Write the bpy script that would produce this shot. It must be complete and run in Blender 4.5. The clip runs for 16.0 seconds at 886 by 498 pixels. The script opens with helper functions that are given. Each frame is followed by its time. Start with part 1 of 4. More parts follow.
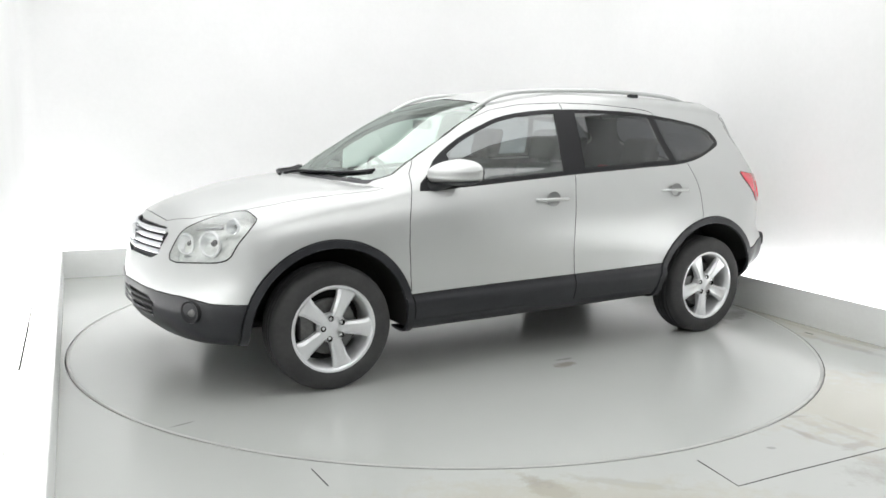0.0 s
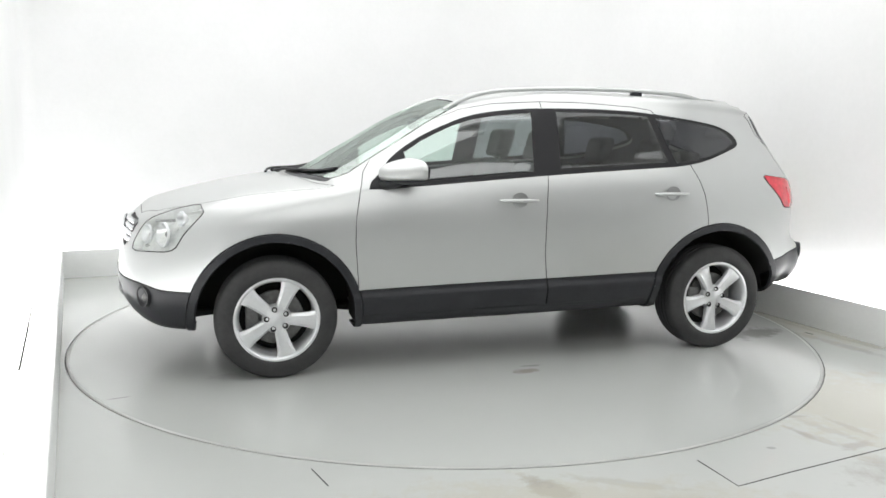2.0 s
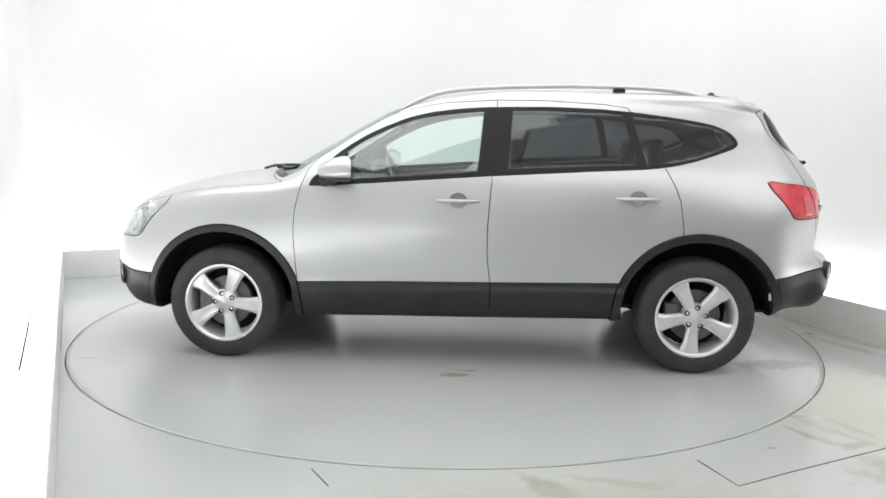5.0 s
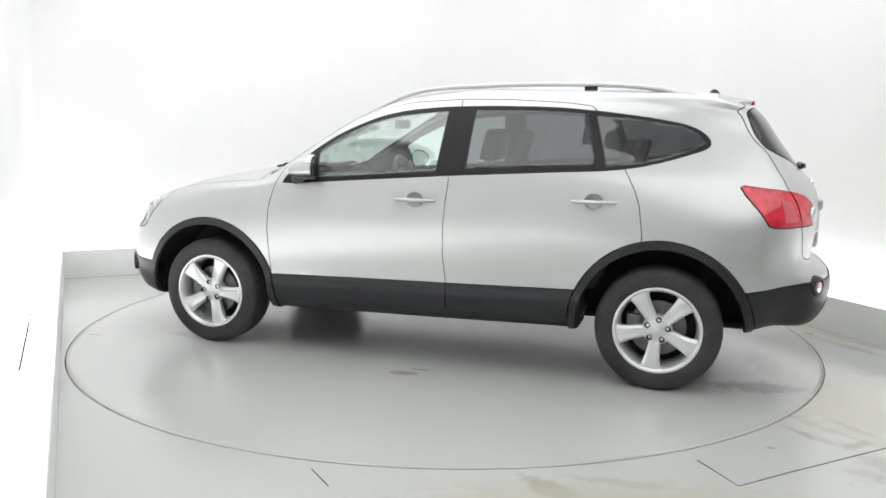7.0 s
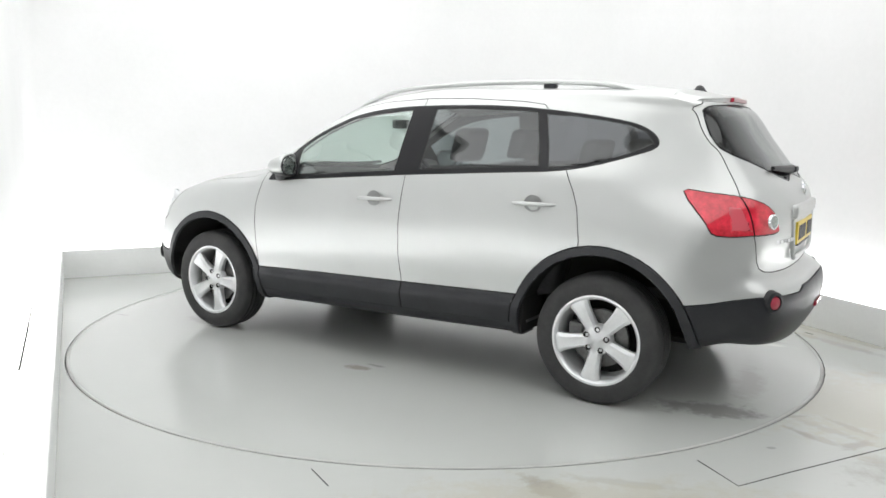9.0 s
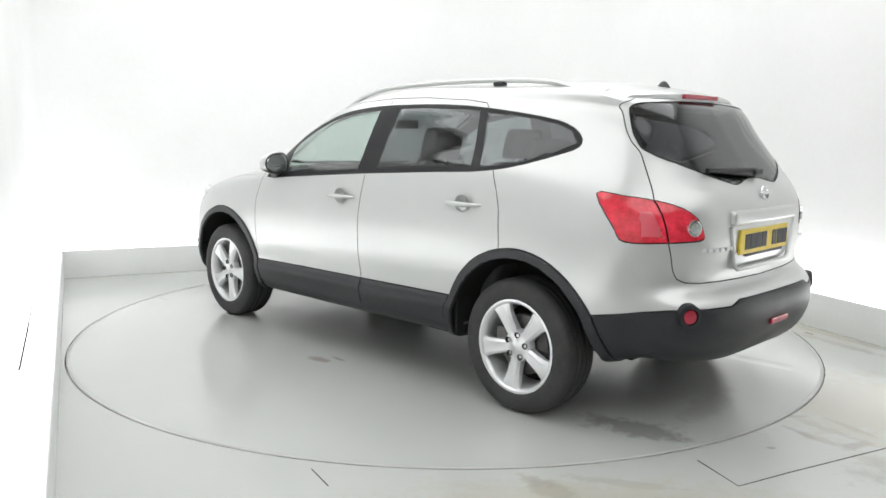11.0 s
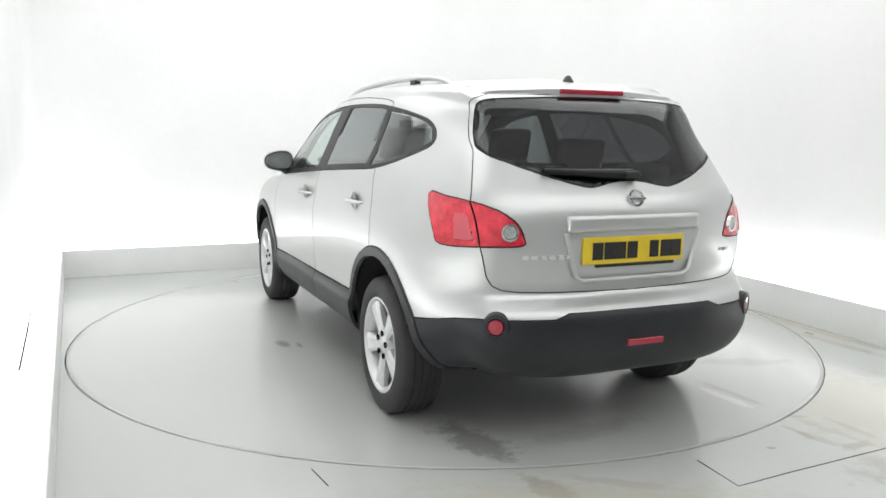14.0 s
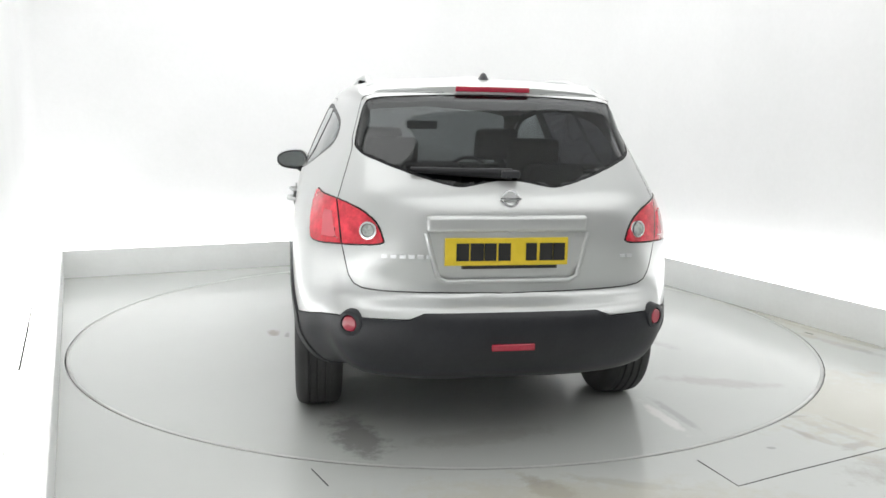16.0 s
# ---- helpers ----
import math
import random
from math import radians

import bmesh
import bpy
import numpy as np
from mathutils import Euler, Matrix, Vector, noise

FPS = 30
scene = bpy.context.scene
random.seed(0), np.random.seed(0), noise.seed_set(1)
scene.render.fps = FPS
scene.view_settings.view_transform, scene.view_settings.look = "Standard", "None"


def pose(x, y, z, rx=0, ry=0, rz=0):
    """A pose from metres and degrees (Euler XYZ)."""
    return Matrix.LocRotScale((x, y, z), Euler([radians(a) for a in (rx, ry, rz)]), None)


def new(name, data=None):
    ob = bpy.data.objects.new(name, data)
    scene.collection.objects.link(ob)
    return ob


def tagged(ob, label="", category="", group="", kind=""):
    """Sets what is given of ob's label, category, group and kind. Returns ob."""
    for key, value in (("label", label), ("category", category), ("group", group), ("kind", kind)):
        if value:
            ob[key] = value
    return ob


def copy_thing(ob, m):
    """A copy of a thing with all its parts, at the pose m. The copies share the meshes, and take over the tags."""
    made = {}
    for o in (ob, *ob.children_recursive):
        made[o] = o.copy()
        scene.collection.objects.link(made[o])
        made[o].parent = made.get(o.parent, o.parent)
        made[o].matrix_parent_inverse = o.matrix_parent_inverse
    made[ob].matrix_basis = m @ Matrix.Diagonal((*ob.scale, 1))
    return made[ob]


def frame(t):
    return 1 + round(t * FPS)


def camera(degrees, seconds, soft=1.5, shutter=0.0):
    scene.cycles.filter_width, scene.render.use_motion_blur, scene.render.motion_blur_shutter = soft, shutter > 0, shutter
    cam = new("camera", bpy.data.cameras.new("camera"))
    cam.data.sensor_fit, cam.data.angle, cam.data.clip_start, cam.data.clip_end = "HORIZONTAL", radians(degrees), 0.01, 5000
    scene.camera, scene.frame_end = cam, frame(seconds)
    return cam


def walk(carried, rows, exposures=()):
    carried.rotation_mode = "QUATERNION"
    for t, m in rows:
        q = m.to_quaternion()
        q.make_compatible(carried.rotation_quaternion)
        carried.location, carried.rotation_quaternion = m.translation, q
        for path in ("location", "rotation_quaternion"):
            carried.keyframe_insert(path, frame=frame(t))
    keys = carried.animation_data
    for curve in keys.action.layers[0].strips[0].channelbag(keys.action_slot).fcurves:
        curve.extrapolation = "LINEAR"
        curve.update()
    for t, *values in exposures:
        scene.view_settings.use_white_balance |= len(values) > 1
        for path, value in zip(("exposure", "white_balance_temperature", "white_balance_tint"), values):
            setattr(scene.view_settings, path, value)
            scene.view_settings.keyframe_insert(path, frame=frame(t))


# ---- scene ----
from mathutils.bvhtree import BVHTree


cam = camera(58.69, 16.0, soft=1.6)
CAM = pose(0.0, -5.490, 1.3675, 81.387, -0.888, 0.357)
walk(cam, [(0.0, CAM), (16.0, CAM)], exposures=[(0.0, 0.0), (16.0, 0.0)])

# ---------------------------------------------------------------- light
world = bpy.data.worlds.new("world")
scene.world = world
world.use_nodes = True
world.node_tree.nodes["Background"].inputs[0].default_value = (0.9, 0.95, 1.0, 1)
world.node_tree.nodes["Background"].inputs[1].default_value = 0.3
PANEL = 1.32        # ceiling diffusers
STRIP = 3.6        # uplights hidden behind the kerbs


# ---------------------------------------------------------------- materials
def material(name, colour, rough=0.5, metal=0.0, coat=0.0, emit=0.0):
    m = bpy.data.materials.new(name)
    m.use_nodes = True
    b = m.node_tree.nodes["Principled BSDF"]
    b.inputs["Base Color"].default_value = (*colour, 1)
    b.inputs["Roughness"].default_value = rough
    b.inputs["Metallic"].default_value = metal
    b.inputs["Coat Weight"].default_value = coat
    b.inputs["Coat Roughness"].default_value = 0.05
    if emit:
        b.inputs["Emission Color"].default_value = (*colour, 1)
        b.inputs["Emission Strength"].default_value = emit
    return m


def node(m, kind, **inputs):
    n = m.node_tree.nodes.new(kind)
    for k, v in inputs.items():
        n.inputs[k.replace("_", " ")].default_value = v
    return n


def wire(m, a, out, b, socket):
    m.node_tree.links.new(a.outputs[out], b.inputs[socket])


def varied(m, scale, dark, bright, rough=None, bump=0.0, fine=60.0):
    """Two scales of noise on colour, gloss and relief."""
    nt = m.node_tree
    b = nt.nodes["Principled BSDF"]
    co = node(m, "ShaderNodeTexCoord")
    big = node(m, "ShaderNodeTexNoise", Scale=scale, Detail=5.0, Roughness=0.6)
    small = node(m, "ShaderNodeTexNoise", Scale=fine, Detail=3.0)
    wire(m, co, "Object", big, "Vector")
    wire(m, co, "Object", small, "Vector")
    mix = node(m, "ShaderNodeMath")
    mix.operation = "MULTIPLY_ADD"
    mix.inputs[1].default_value = 0.3
    wire(m, small, "Fac", mix, 0)
    wire(m, big, "Fac", mix, 2)
    ramp = node(m, "ShaderNodeValToRGB")
    ramp.color_ramp.elements[0].position, ramp.color_ramp.elements[0].color = 0.45, (*dark, 1)
    ramp.color_ramp.elements[1].position, ramp.color_ramp.elements[1].color = 0.85, (*bright, 1)
    wire(m, mix, 0, ramp, "Fac")
    wire(m, ramp, "Color", b, "Base Color")
    if rough:
        r = node(m, "ShaderNodeMapRange")
        r.inputs["To Min"].default_value, r.inputs["To Max"].default_value = rough
        wire(m, big, "Fac", r, "Value")
        wire(m, r, "Result", b, "Roughness")
    if bump:
        bp = node(m, "ShaderNodeBump", Strength=bump, Distance=0.01)
        wire(m, small, "Fac", bp, "Height")
        wire(m, bp, "Normal", b, "Normal")
    return m


def glass(name, tint, gloss=0.06, shine_tint=(0.95, 0.97, 0.97), most=0.9):
    """A thin pane: tinted clear sheet with a mirror gloss that rises at a slant."""
    m = bpy.data.materials.new(name)
    m.use_nodes = True
    nt = m.node_tree
    nt.nodes.remove(nt.nodes["Principled BSDF"])
    clear = node(m, "ShaderNodeBsdfTransparent", Color=(*tint, 1))
    shine = node(m, "ShaderNodeBsdfGlossy", Roughness=0.02, Color=(*shine_tint, 1))
    slant = node(m, "ShaderNodeLayerWeight", Blend=0.5)
    steep = node(m, "ShaderNodeMath")
    steep.operation = "POWER"
    steep.inputs[1].default_value = 4.0
    wire(m, slant, "Facing", steep, 0)
    fr = node(m, "ShaderNodeMapRange")
    fr.inputs["To Min"].default_value, fr.inputs["To Max"].default_value = gloss, most
    wire(m, steep, 0, fr, "Value")
    mix = node(m, "ShaderNodeMixShader")
    wire(m, fr, "Result", mix, 0)
    wire(m, clear, 0, mix, 1)
    wire(m, shine, 0, mix, 2)
    wire(m, mix, 0, nt.nodes["Material Output"], 0)
    return m


PAINT = varied(material("silver_paint", (0.6, 0.61, 0.62), 0.3, 0.54, 0.3), 1.2, (0.55, 0.562, 0.555), (0.585, 0.597, 0.59), (0.29, 0.34), fine=3.0)
# darker silver: the shade inside recesses, put into the colour
CUP = varied(material("recess_shade", (0.3, 0.3, 0.3), 0.4, 0.6), 3, (0.38, 0.385, 0.385), (0.43, 0.435, 0.435))
GAP = material("panel_gap", (0.05, 0.05, 0.05), 0.8)
PLASTIC = varied(material("black_plastic", (0.02, 0.021, 0.024), 0.45), 6, (0.010, 0.011, 0.014), (0.019, 0.020, 0.024), (0.36, 0.5), 0.06, 60)
LINER = material("wheel_liner", (0.012, 0.012, 0.012), 0.9)
TRIM = material("black_trim", (0.009, 0.009, 0.011), 0.4)
TRIM.node_tree.nodes["Principled BSDF"].inputs["Specular IOR Level"].default_value = 0.3
CLEAR = glass("clear_glass", (0.80, 0.92, 0.87), 0.18)
SCREENGLASS = glass("windscreen_glass", (0.78, 0.88, 0.83), 0.36, (0.80, 0.87, 0.83), 0.55)
PRIVACY = glass("privacy_glass", (0.23, 0.24, 0.26), 0.085)
REARGLASS = glass("rear_privacy_glass", (0.14, 0.14, 0.155), 0.06)
LENS = glass("lamp_lens", (0.95, 0.96, 0.95))
RED = varied(material("red_lens", (0.78, 0.025, 0.05), 0.15, 0.0, 0.8), 16, (0.45, 0.006, 0.018), (0.92, 0.04, 0.08), None, 0.0, 70)
DARKRED = material("dark_red_lens", (0.38, 0.02, 0.045), 0.2, 0.0, 0.6)
REDPALE = material("pale_red_lens", (0.66, 0.10, 0.13), 0.12, 0.0, 0.8)
CHROME = material("chrome", (0.78, 0.79, 0.8), 0.12, 1.0)
LAMPGREY = varied(material("grey_lens", (0.4, 0.43, 0.41), 0.2, 0.0, 0.6), 30, (0.26, 0.29, 0.27), (0.6, 0.63, 0.61))
MIRROR = material("mirror_glass", (0.70, 0.73, 0.72), 0.06, 1.0)
REFLECT = varied(material("reflector_silver", (0.8, 0.81, 0.8), 0.3, 0.3), 14, (0.62, 0.63, 0.62), (0.9, 0.91, 0.9), (0.2, 0.45))
TYRE = varied(material("tyre_rubber", (0.03, 0.03, 0.03), 0.7), 8, (0.026, 0.026, 0.027), (0.046, 0.046, 0.046), (0.6, 0.8), 0.1, 60)
ALLOY = varied(material("alloy", (0.76, 0.77, 0.78), 0.3, 0.5, 0.3), 12, (0.72, 0.73, 0.74), (0.80, 0.81, 0.82), (0.25, 0.35))
DISC = varied(material("brake_disc", (0.16, 0.16, 0.16), 0.45, 0.7), 20, (0.11, 0.11, 0.105), (0.2, 0.2, 0.2), (0.35, 0.55))
CABIN = varied(material("cabin_trim", (0.06, 0.06, 0.062), 0.75), 8, (0.085, 0.085, 0.09), (0.12, 0.12, 0.125), None, 0.0, 60)
HEADLINE = varied(material("headlining", (0.42, 0.42, 0.4), 0.9), 8, (0.38, 0.38, 0.36), (0.46, 0.46, 0.44))
SEAT = varied(material("seat_cloth", (0.045, 0.046, 0.05), 0.85), 10, (0.05, 0.051, 0.055), (0.09, 0.09, 0.095), None, 0.0, 60)
YELLOW = varied(material("yellow_plate", (0.75, 0.55, 0.03), 0.35), 6, (0.68, 0.5, 0.03), (0.8, 0.6, 0.05))
INK = material("black_ink", (0.015, 0.015, 0.015), 0.5)
WALL = varied(material("white_wall", (0.82, 0.82, 0.82), 0.55), 0.7, (0.79, 0.795, 0.79), (0.84, 0.84, 0.84), (0.5, 0.65), 0.03, 30)
KERB = varied(material("kerb_paint", (0.72, 0.73, 0.72), 0.4), 1.5, (0.79, 0.80, 0.785), (0.85, 0.86, 0.85), (0.35, 0.55), 0.05, 40)
DULL = varied(material("hall_wall", (0.6, 0.6, 0.6), 0.8), 0.8, (0.21, 0.21, 0.21), (0.26, 0.26, 0.26))
GLOW = material("light_diffuser", (1.0, 1.0, 1.0), 0.5, emit=PANEL)
UPLIGHT = material("strip_light", (1.0, 1.0, 1.0), 0.5, emit=STRIP)
EDGE = varied(material("worn_edge", (0.4, 0.41, 0.4), 0.4), 4, (0.38, 0.39, 0.375), (0.48, 0.49, 0.475))
UPLIGHT_LEFT = material("strong_strip_light", (1.0, 1.0, 1.0), 0.5, emit=STRIP * 1.5)
GROOVE = material("floor_groove", (0.05, 0.05, 0.045), 0.8)


def floor_paint(name, stains):
    """Worn glossy grey floor paint; stains: (x, y, size x, size y, strength) of dirty marks, and a painted sheen, with
    uneven edges.
    """
    m = material(name, (0.6, 0.61, 0.59), 0.3, 0.0, 0.2)
    nt = m.node_tree
    b = nt.nodes["Principled BSDF"]
    b.inputs["Coat Roughness"].default_value = 0.16
    co = node(m, "ShaderNodeTexCoord")
    big = node(m, "ShaderNodeTexNoise", Scale=0.9, Detail=6.0, Roughness=0.6)
    mid = node(m, "ShaderNodeTexNoise", Scale=9.0, Detail=8.0, Roughness=0.7)
    fine = node(m, "ShaderNodeTexNoise", Scale=120.0, Detail=2.0)
    for n in (big, mid, fine):
        wire(m, co, "Object", n, "Vector")
    ramp = node(m, "ShaderNodeValToRGB")
    ramp.color_ramp.elements[0].position, ramp.color_ramp.elements[0].color = 0.3, (0.492, 0.507, 0.487, 1)
    ramp.color_ramp.elements[1].position, ramp.color_ramp.elements[1].color = 0.7, (0.51, 0.525, 0.505, 1)
    wire(m, big, "Fac", ramp, "Fac")
    dirt = node(m, "ShaderNodeTexNoise", Scale=2.2, Detail=9.0, Roughness=0.72)
    wire(m, co, "Object", dirt, "Vector")
    soil = node(m, "ShaderNodeMapRange")
    soil.inputs["From Min"].default_value, soil.inputs["From Max"].default_value, soil.inputs["To Max"].default_value = 0.54, 0.80, 0.05
    wire(m, dirt, "Fac", soil, "Value")
    first = node(m, "ShaderNodeMix")
    first.data_type = "RGBA"
    first.inputs[7].default_value = (0.27, 0.25, 0.2, 1)
    wire(m, soil, "Result", first, 0)
    m.node_tree.links.new(ramp.outputs["Color"], first.inputs[6])
    colour, socket = first, 2
    for x, y, sx, sy, turn, strength, tone in stains:
        mp = node(m, "ShaderNodeMapping")
        mp.vector_type = "TEXTURE"
        mp.inputs["Location"].default_value = (x, y, 0)
        mp.inputs["Rotation"].default_value = (0, 0, radians(turn))
        mp.inputs["Scale"].default_value = (sx, sy, 1)
        wire(m, co, "Object", mp, "Vector")
        ln = node(m, "ShaderNodeVectorMath")
        ln.operation = "LENGTH"
        wire(m, mp, "Vector", ln, 0)
        add = node(m, "ShaderNodeMath")
        add.operation = "MULTIPLY_ADD"
        add.inputs[1].default_value = 1.9
        wire(m, mid, "Fac", add, 0)
        wire(m, ln, "Value", add, 2)
        mask = node(m, "ShaderNodeMapRange")
        mask.inputs["From Min"].default_value, mask.inputs["From Max"].default_value = 1.75, 1.35
        mask.inputs["To Max"].default_value = strength * 0.7
        wire(m, add, 0, mask, "Value")
        mixed = node(m, "ShaderNodeMix")
        mixed.data_type = "RGBA"
        mixed.inputs[7].default_value = (*tone, 1)
        wire(m, mask, "Result", mixed, 0)
        m.node_tree.links.new(colour.outputs[socket], mixed.inputs[6])
        colour, socket = mixed, 2
    m.node_tree.links.new(colour.outputs[socket], b.inputs["Base Color"])
    rg = node(m, "ShaderNodeMapRange")
    rg.inputs["To Min"].default_value, rg.inputs["To Max"].default_value = 0.20, 0.24
    wire(m, big, "Fac", rg, "Value")
    wire(m, rg, "Result", b, "Roughness")
    bp = node(m, "ShaderNodeBump", Strength=0.05, Distance=0.005)
    wire(m, fine, "Fac", bp, "Height")
    wire(m, bp, "Normal", b, "Normal")
    return m


BROWN, GREY, OCHRE, SHEEN = (0.22, 0.19, 0.14), (0.2, 0.2, 0.19), (0.47, 0.45, 0.37), (0.75, 0.75, 0.72)
FLOOR = floor_paint("floor_paint", [
    (0.42, -2.62, 0.20, 0.10, -50, 0.75, BROWN), (1.81, -1.94, 0.30, 0.05, -57, 0.28, BROWN), (1.72, -2.07, 0.2, 0.05, -52, 0.3, BROWN),
    (2.62, -0.4, 0.5, 0.07, -62, 0.45, GREY), (1.72, -1.77, 0.16, 0.03, 8, 0.5, GREY), (1.93, -1.9, 0.2, 0.035, -62, 0.5, GREY),
    (1.84, -2.13, 0.16, 0.05, 28, 0.45, BROWN), (1.66, -1.98, 0.13, 0.035, -65, 0.4, BROWN), (1.45, -2.17, 0.03, 0.02, 0, 0.6, GREY),
    (2.0, -2.35, 0.5, 0.2, 20, 0.4, BROWN), (0.72, -2.55, 0.35, 0.05, -12, 0.3, BROWN), (2.72, -0.24, 0.95, 0.05, -64, 0.55, GREY),
    (2.3, -1.7, 1.5, 0.9, -40, 0.9, OCHRE), (0.6, -2.75, 1.1, 0.35, 0, 0.8, OCHRE), (2.6, 0.2, 1.2, 0.5, -65, 0.8, OCHRE)])
# the long pale streak is a floor reflection painted into the colour
PLATE = floor_paint("turntable_paint", [
    (-0.14, 1.19, 0.11, 0.06, 10, 0.8, BROWN), (-2.02, 0.75, 0.40, 0.15, 16, 0.9, GREY), (-1.98, -0.74, 0.36, 0.045, 4, 0.75, SHEEN), (-1.95, -0.82, 0.34, 0.04, 6, 0.4, GREY),
    (-0.2, 1.10, 0.10, 0.03, 0, 0.7, GREY), (2.05, 1.14, 0.08, 0.012, 15, 0.9, GREY), (-2.1, 0.2, 0.12, 0.5, 8, 0.3, BROWN),
    (-0.6, -1.2, 0.4, 0.1, 40, 0.3, GREY), (-1.5, -1.3, 0.5, 0.12, 70, 0.3, BROWN), (1.4, 0.9, 0.3, 0.12, 0, 0.3, GREY)])


# ---------------------------------------------------------------- builders
def part(name, bm, mat, parent=None, label="", smooth=None, local=None):
    """Link a bmesh as one mesh object under a thing; mat may be a list."""
    me = bpy.data.meshes.new(name)
    bm.to_mesh(me)
    bm.free()
    for m in (mat if isinstance(mat, (list, tuple)) else [mat]):
        me.materials.append(m)
    if smooth is not None:
        me.shade_smooth()
        me.set_sharp_from_angle(angle=radians(smooth))
    ob = new(name, me)
    if parent is not None:
        ob.parent = parent
    if local is not None:
        ob.matrix_basis = local
    if label:
        tagged(ob, label)
    return ob


def box(bm, x0, x1, y0, y1, z0, z1, bevel=0.0):
    r = bmesh.ops.create_cube(bm, size=1.0)
    vs = r["verts"]
    for v in vs:
        v.co = Vector((x0 + (v.co.x + .5) * (x1 - x0), y0 + (v.co.y + .5) * (y1 - y0), z0 + (v.co.z + .5) * (z1 - z0)))
    if bevel:
        es = list({e for v in vs for e in v.link_edges})
        bmesh.ops.bevel(bm, geom=es, offset=bevel, segments=3, affect="EDGES", profile=0.6)
    return bm


def lathe(bm, profile, axis="y", n=48, close=False):
    """Turn a profile of (radius, height) about an axis."""
    rings = []
    for r, h in profile:
        ring = []
        for k in range(n):
            a = 2 * math.pi * k / n
            c, s = r * math.cos(a), r * math.sin(a)
            ring.append(bm.verts.new((c, h, s) if axis == "y" else (c, s, h)))
        rings.append(ring)
    if close:
        rings.append(rings[0])
    for a, b in zip(rings, rings[1:]):
        for k in range(n):
            bm.faces.new((a[k], a[(k + 1) % n], b[(k + 1) % n], b[k]))
    bmesh.ops.recalc_face_normals(bm, faces=bm.faces[:])
    return bm


def tube(bm, pts, r, n=8):
    """A round bar along points, closed at the ends."""
    pts = [Vector(p) for p in pts]
    rings = []
    for i, p in enumerate(pts):
        d = (pts[min(i + 1, len(pts) - 1)] - pts[max(i - 1, 0)]).normalized()
        a = d.orthogonal().normalized() if i == 0 else (a - d * a.dot(d)).normalized()
        b = d.cross(a)
        rr = r[i] if isinstance(r, (list, tuple)) else r
        rings.append([bm.verts.new(p + (a * math.cos(2 * math.pi * k / n) + b * math.sin(2 * math.pi * k / n)) * rr) for k in range(n)])
    for u, v in zip(rings, rings[1:]):
        for k in range(n):
            bm.faces.new((u[k], u[(k + 1) % n], v[(k + 1) % n], v[k]))
    bm.faces.new(rings[0][::-1])
    bm.faces.new(rings[-1])
    bmesh.ops.recalc_face_normals(bm, faces=bm.faces[:])
    return bm


def spline(knots, n):
    """Catmull-Rom through knots, n steps from knot to knot."""
    k = np.array(knots, float)
    k = np.concatenate([2 * k[:1] - k[1:2], k, 2 * k[-1:] - k[-2:-1]])
    out = []
    for i in range(1, len(k) - 2):
        for s in range(n):
            t = s / n
            out.append(0.5 * (2 * k[i] + (k[i + 1] - k[i - 1]) * t + (2 * k[i - 1] - 5 * k[i] + 4 * k[i + 1] - k[i + 2]) * t * t
                              + (3 * k[i] - k[i - 1] - 3 * k[i + 1] + k[i + 2]) * t ** 3))
    out.append(k[-2])
    return np.array(out)


# ---------------------------------------------------------------- the booth
TURN = radians(25.0)
E1, E2 = Vector((math.cos(TURN), math.sin(TURN), 0)), Vector((-math.sin(TURN), math.cos(TURN), 0))
LEFT, RIGHT, BACK, FRONT = -2.485, 2.41, 2.71, -7.5
RING = 2.446
BOOTH = Matrix.Rotation(TURN, 4, "Z")


def wall_band(name, path, z0, z1, mat, thick, top_curve=0.0):
    """An upright wall along a plan path with thickness outward."""
    bm = bmesh.new()
    zs = [z0, z1]
    rows = []
    for i, p in enumerate(path):
        d = (Vector(path[min(i + 1, len(path) - 1)]) - Vector(path[max(i - 1, 0)])).normalized()
        n = Vector((-d.y, d.x))
        q = Vector(p) + n * thick
        rows.append([bm.verts.new((*p, z0)), bm.verts.new((*p, z1)), bm.verts.new((*q, z1)), bm.verts.new((*q, z0))])
    for a, b in zip(rows, rows[1:]):
        for k in range(4):
            bm.faces.new((a[k], b[k], b[(k + 1) % 4], a[(k + 1) % 4]))
    bm.faces.new(rows[0])
    bm.faces.new(rows[-1][::-1])
    bmesh.ops.recalc_face_normals(bm, faces=bm.faces[:])
    ob = part(name, bm, mat, smooth=30)
    ob.matrix_basis = BOOTH
    return tagged(ob, kind="structure")


def corner(cx, cy, r, a0, a1, n=12):
    return [(cx + r * math.cos(radians(a0 + (a1 - a0) * k / n)), cy + r * math.sin(radians(a0 + (a1 - a0) * k / n))) for k in range(n + 1)]


D = 0.27
SLANT = 0.03
CEIL = 3.3


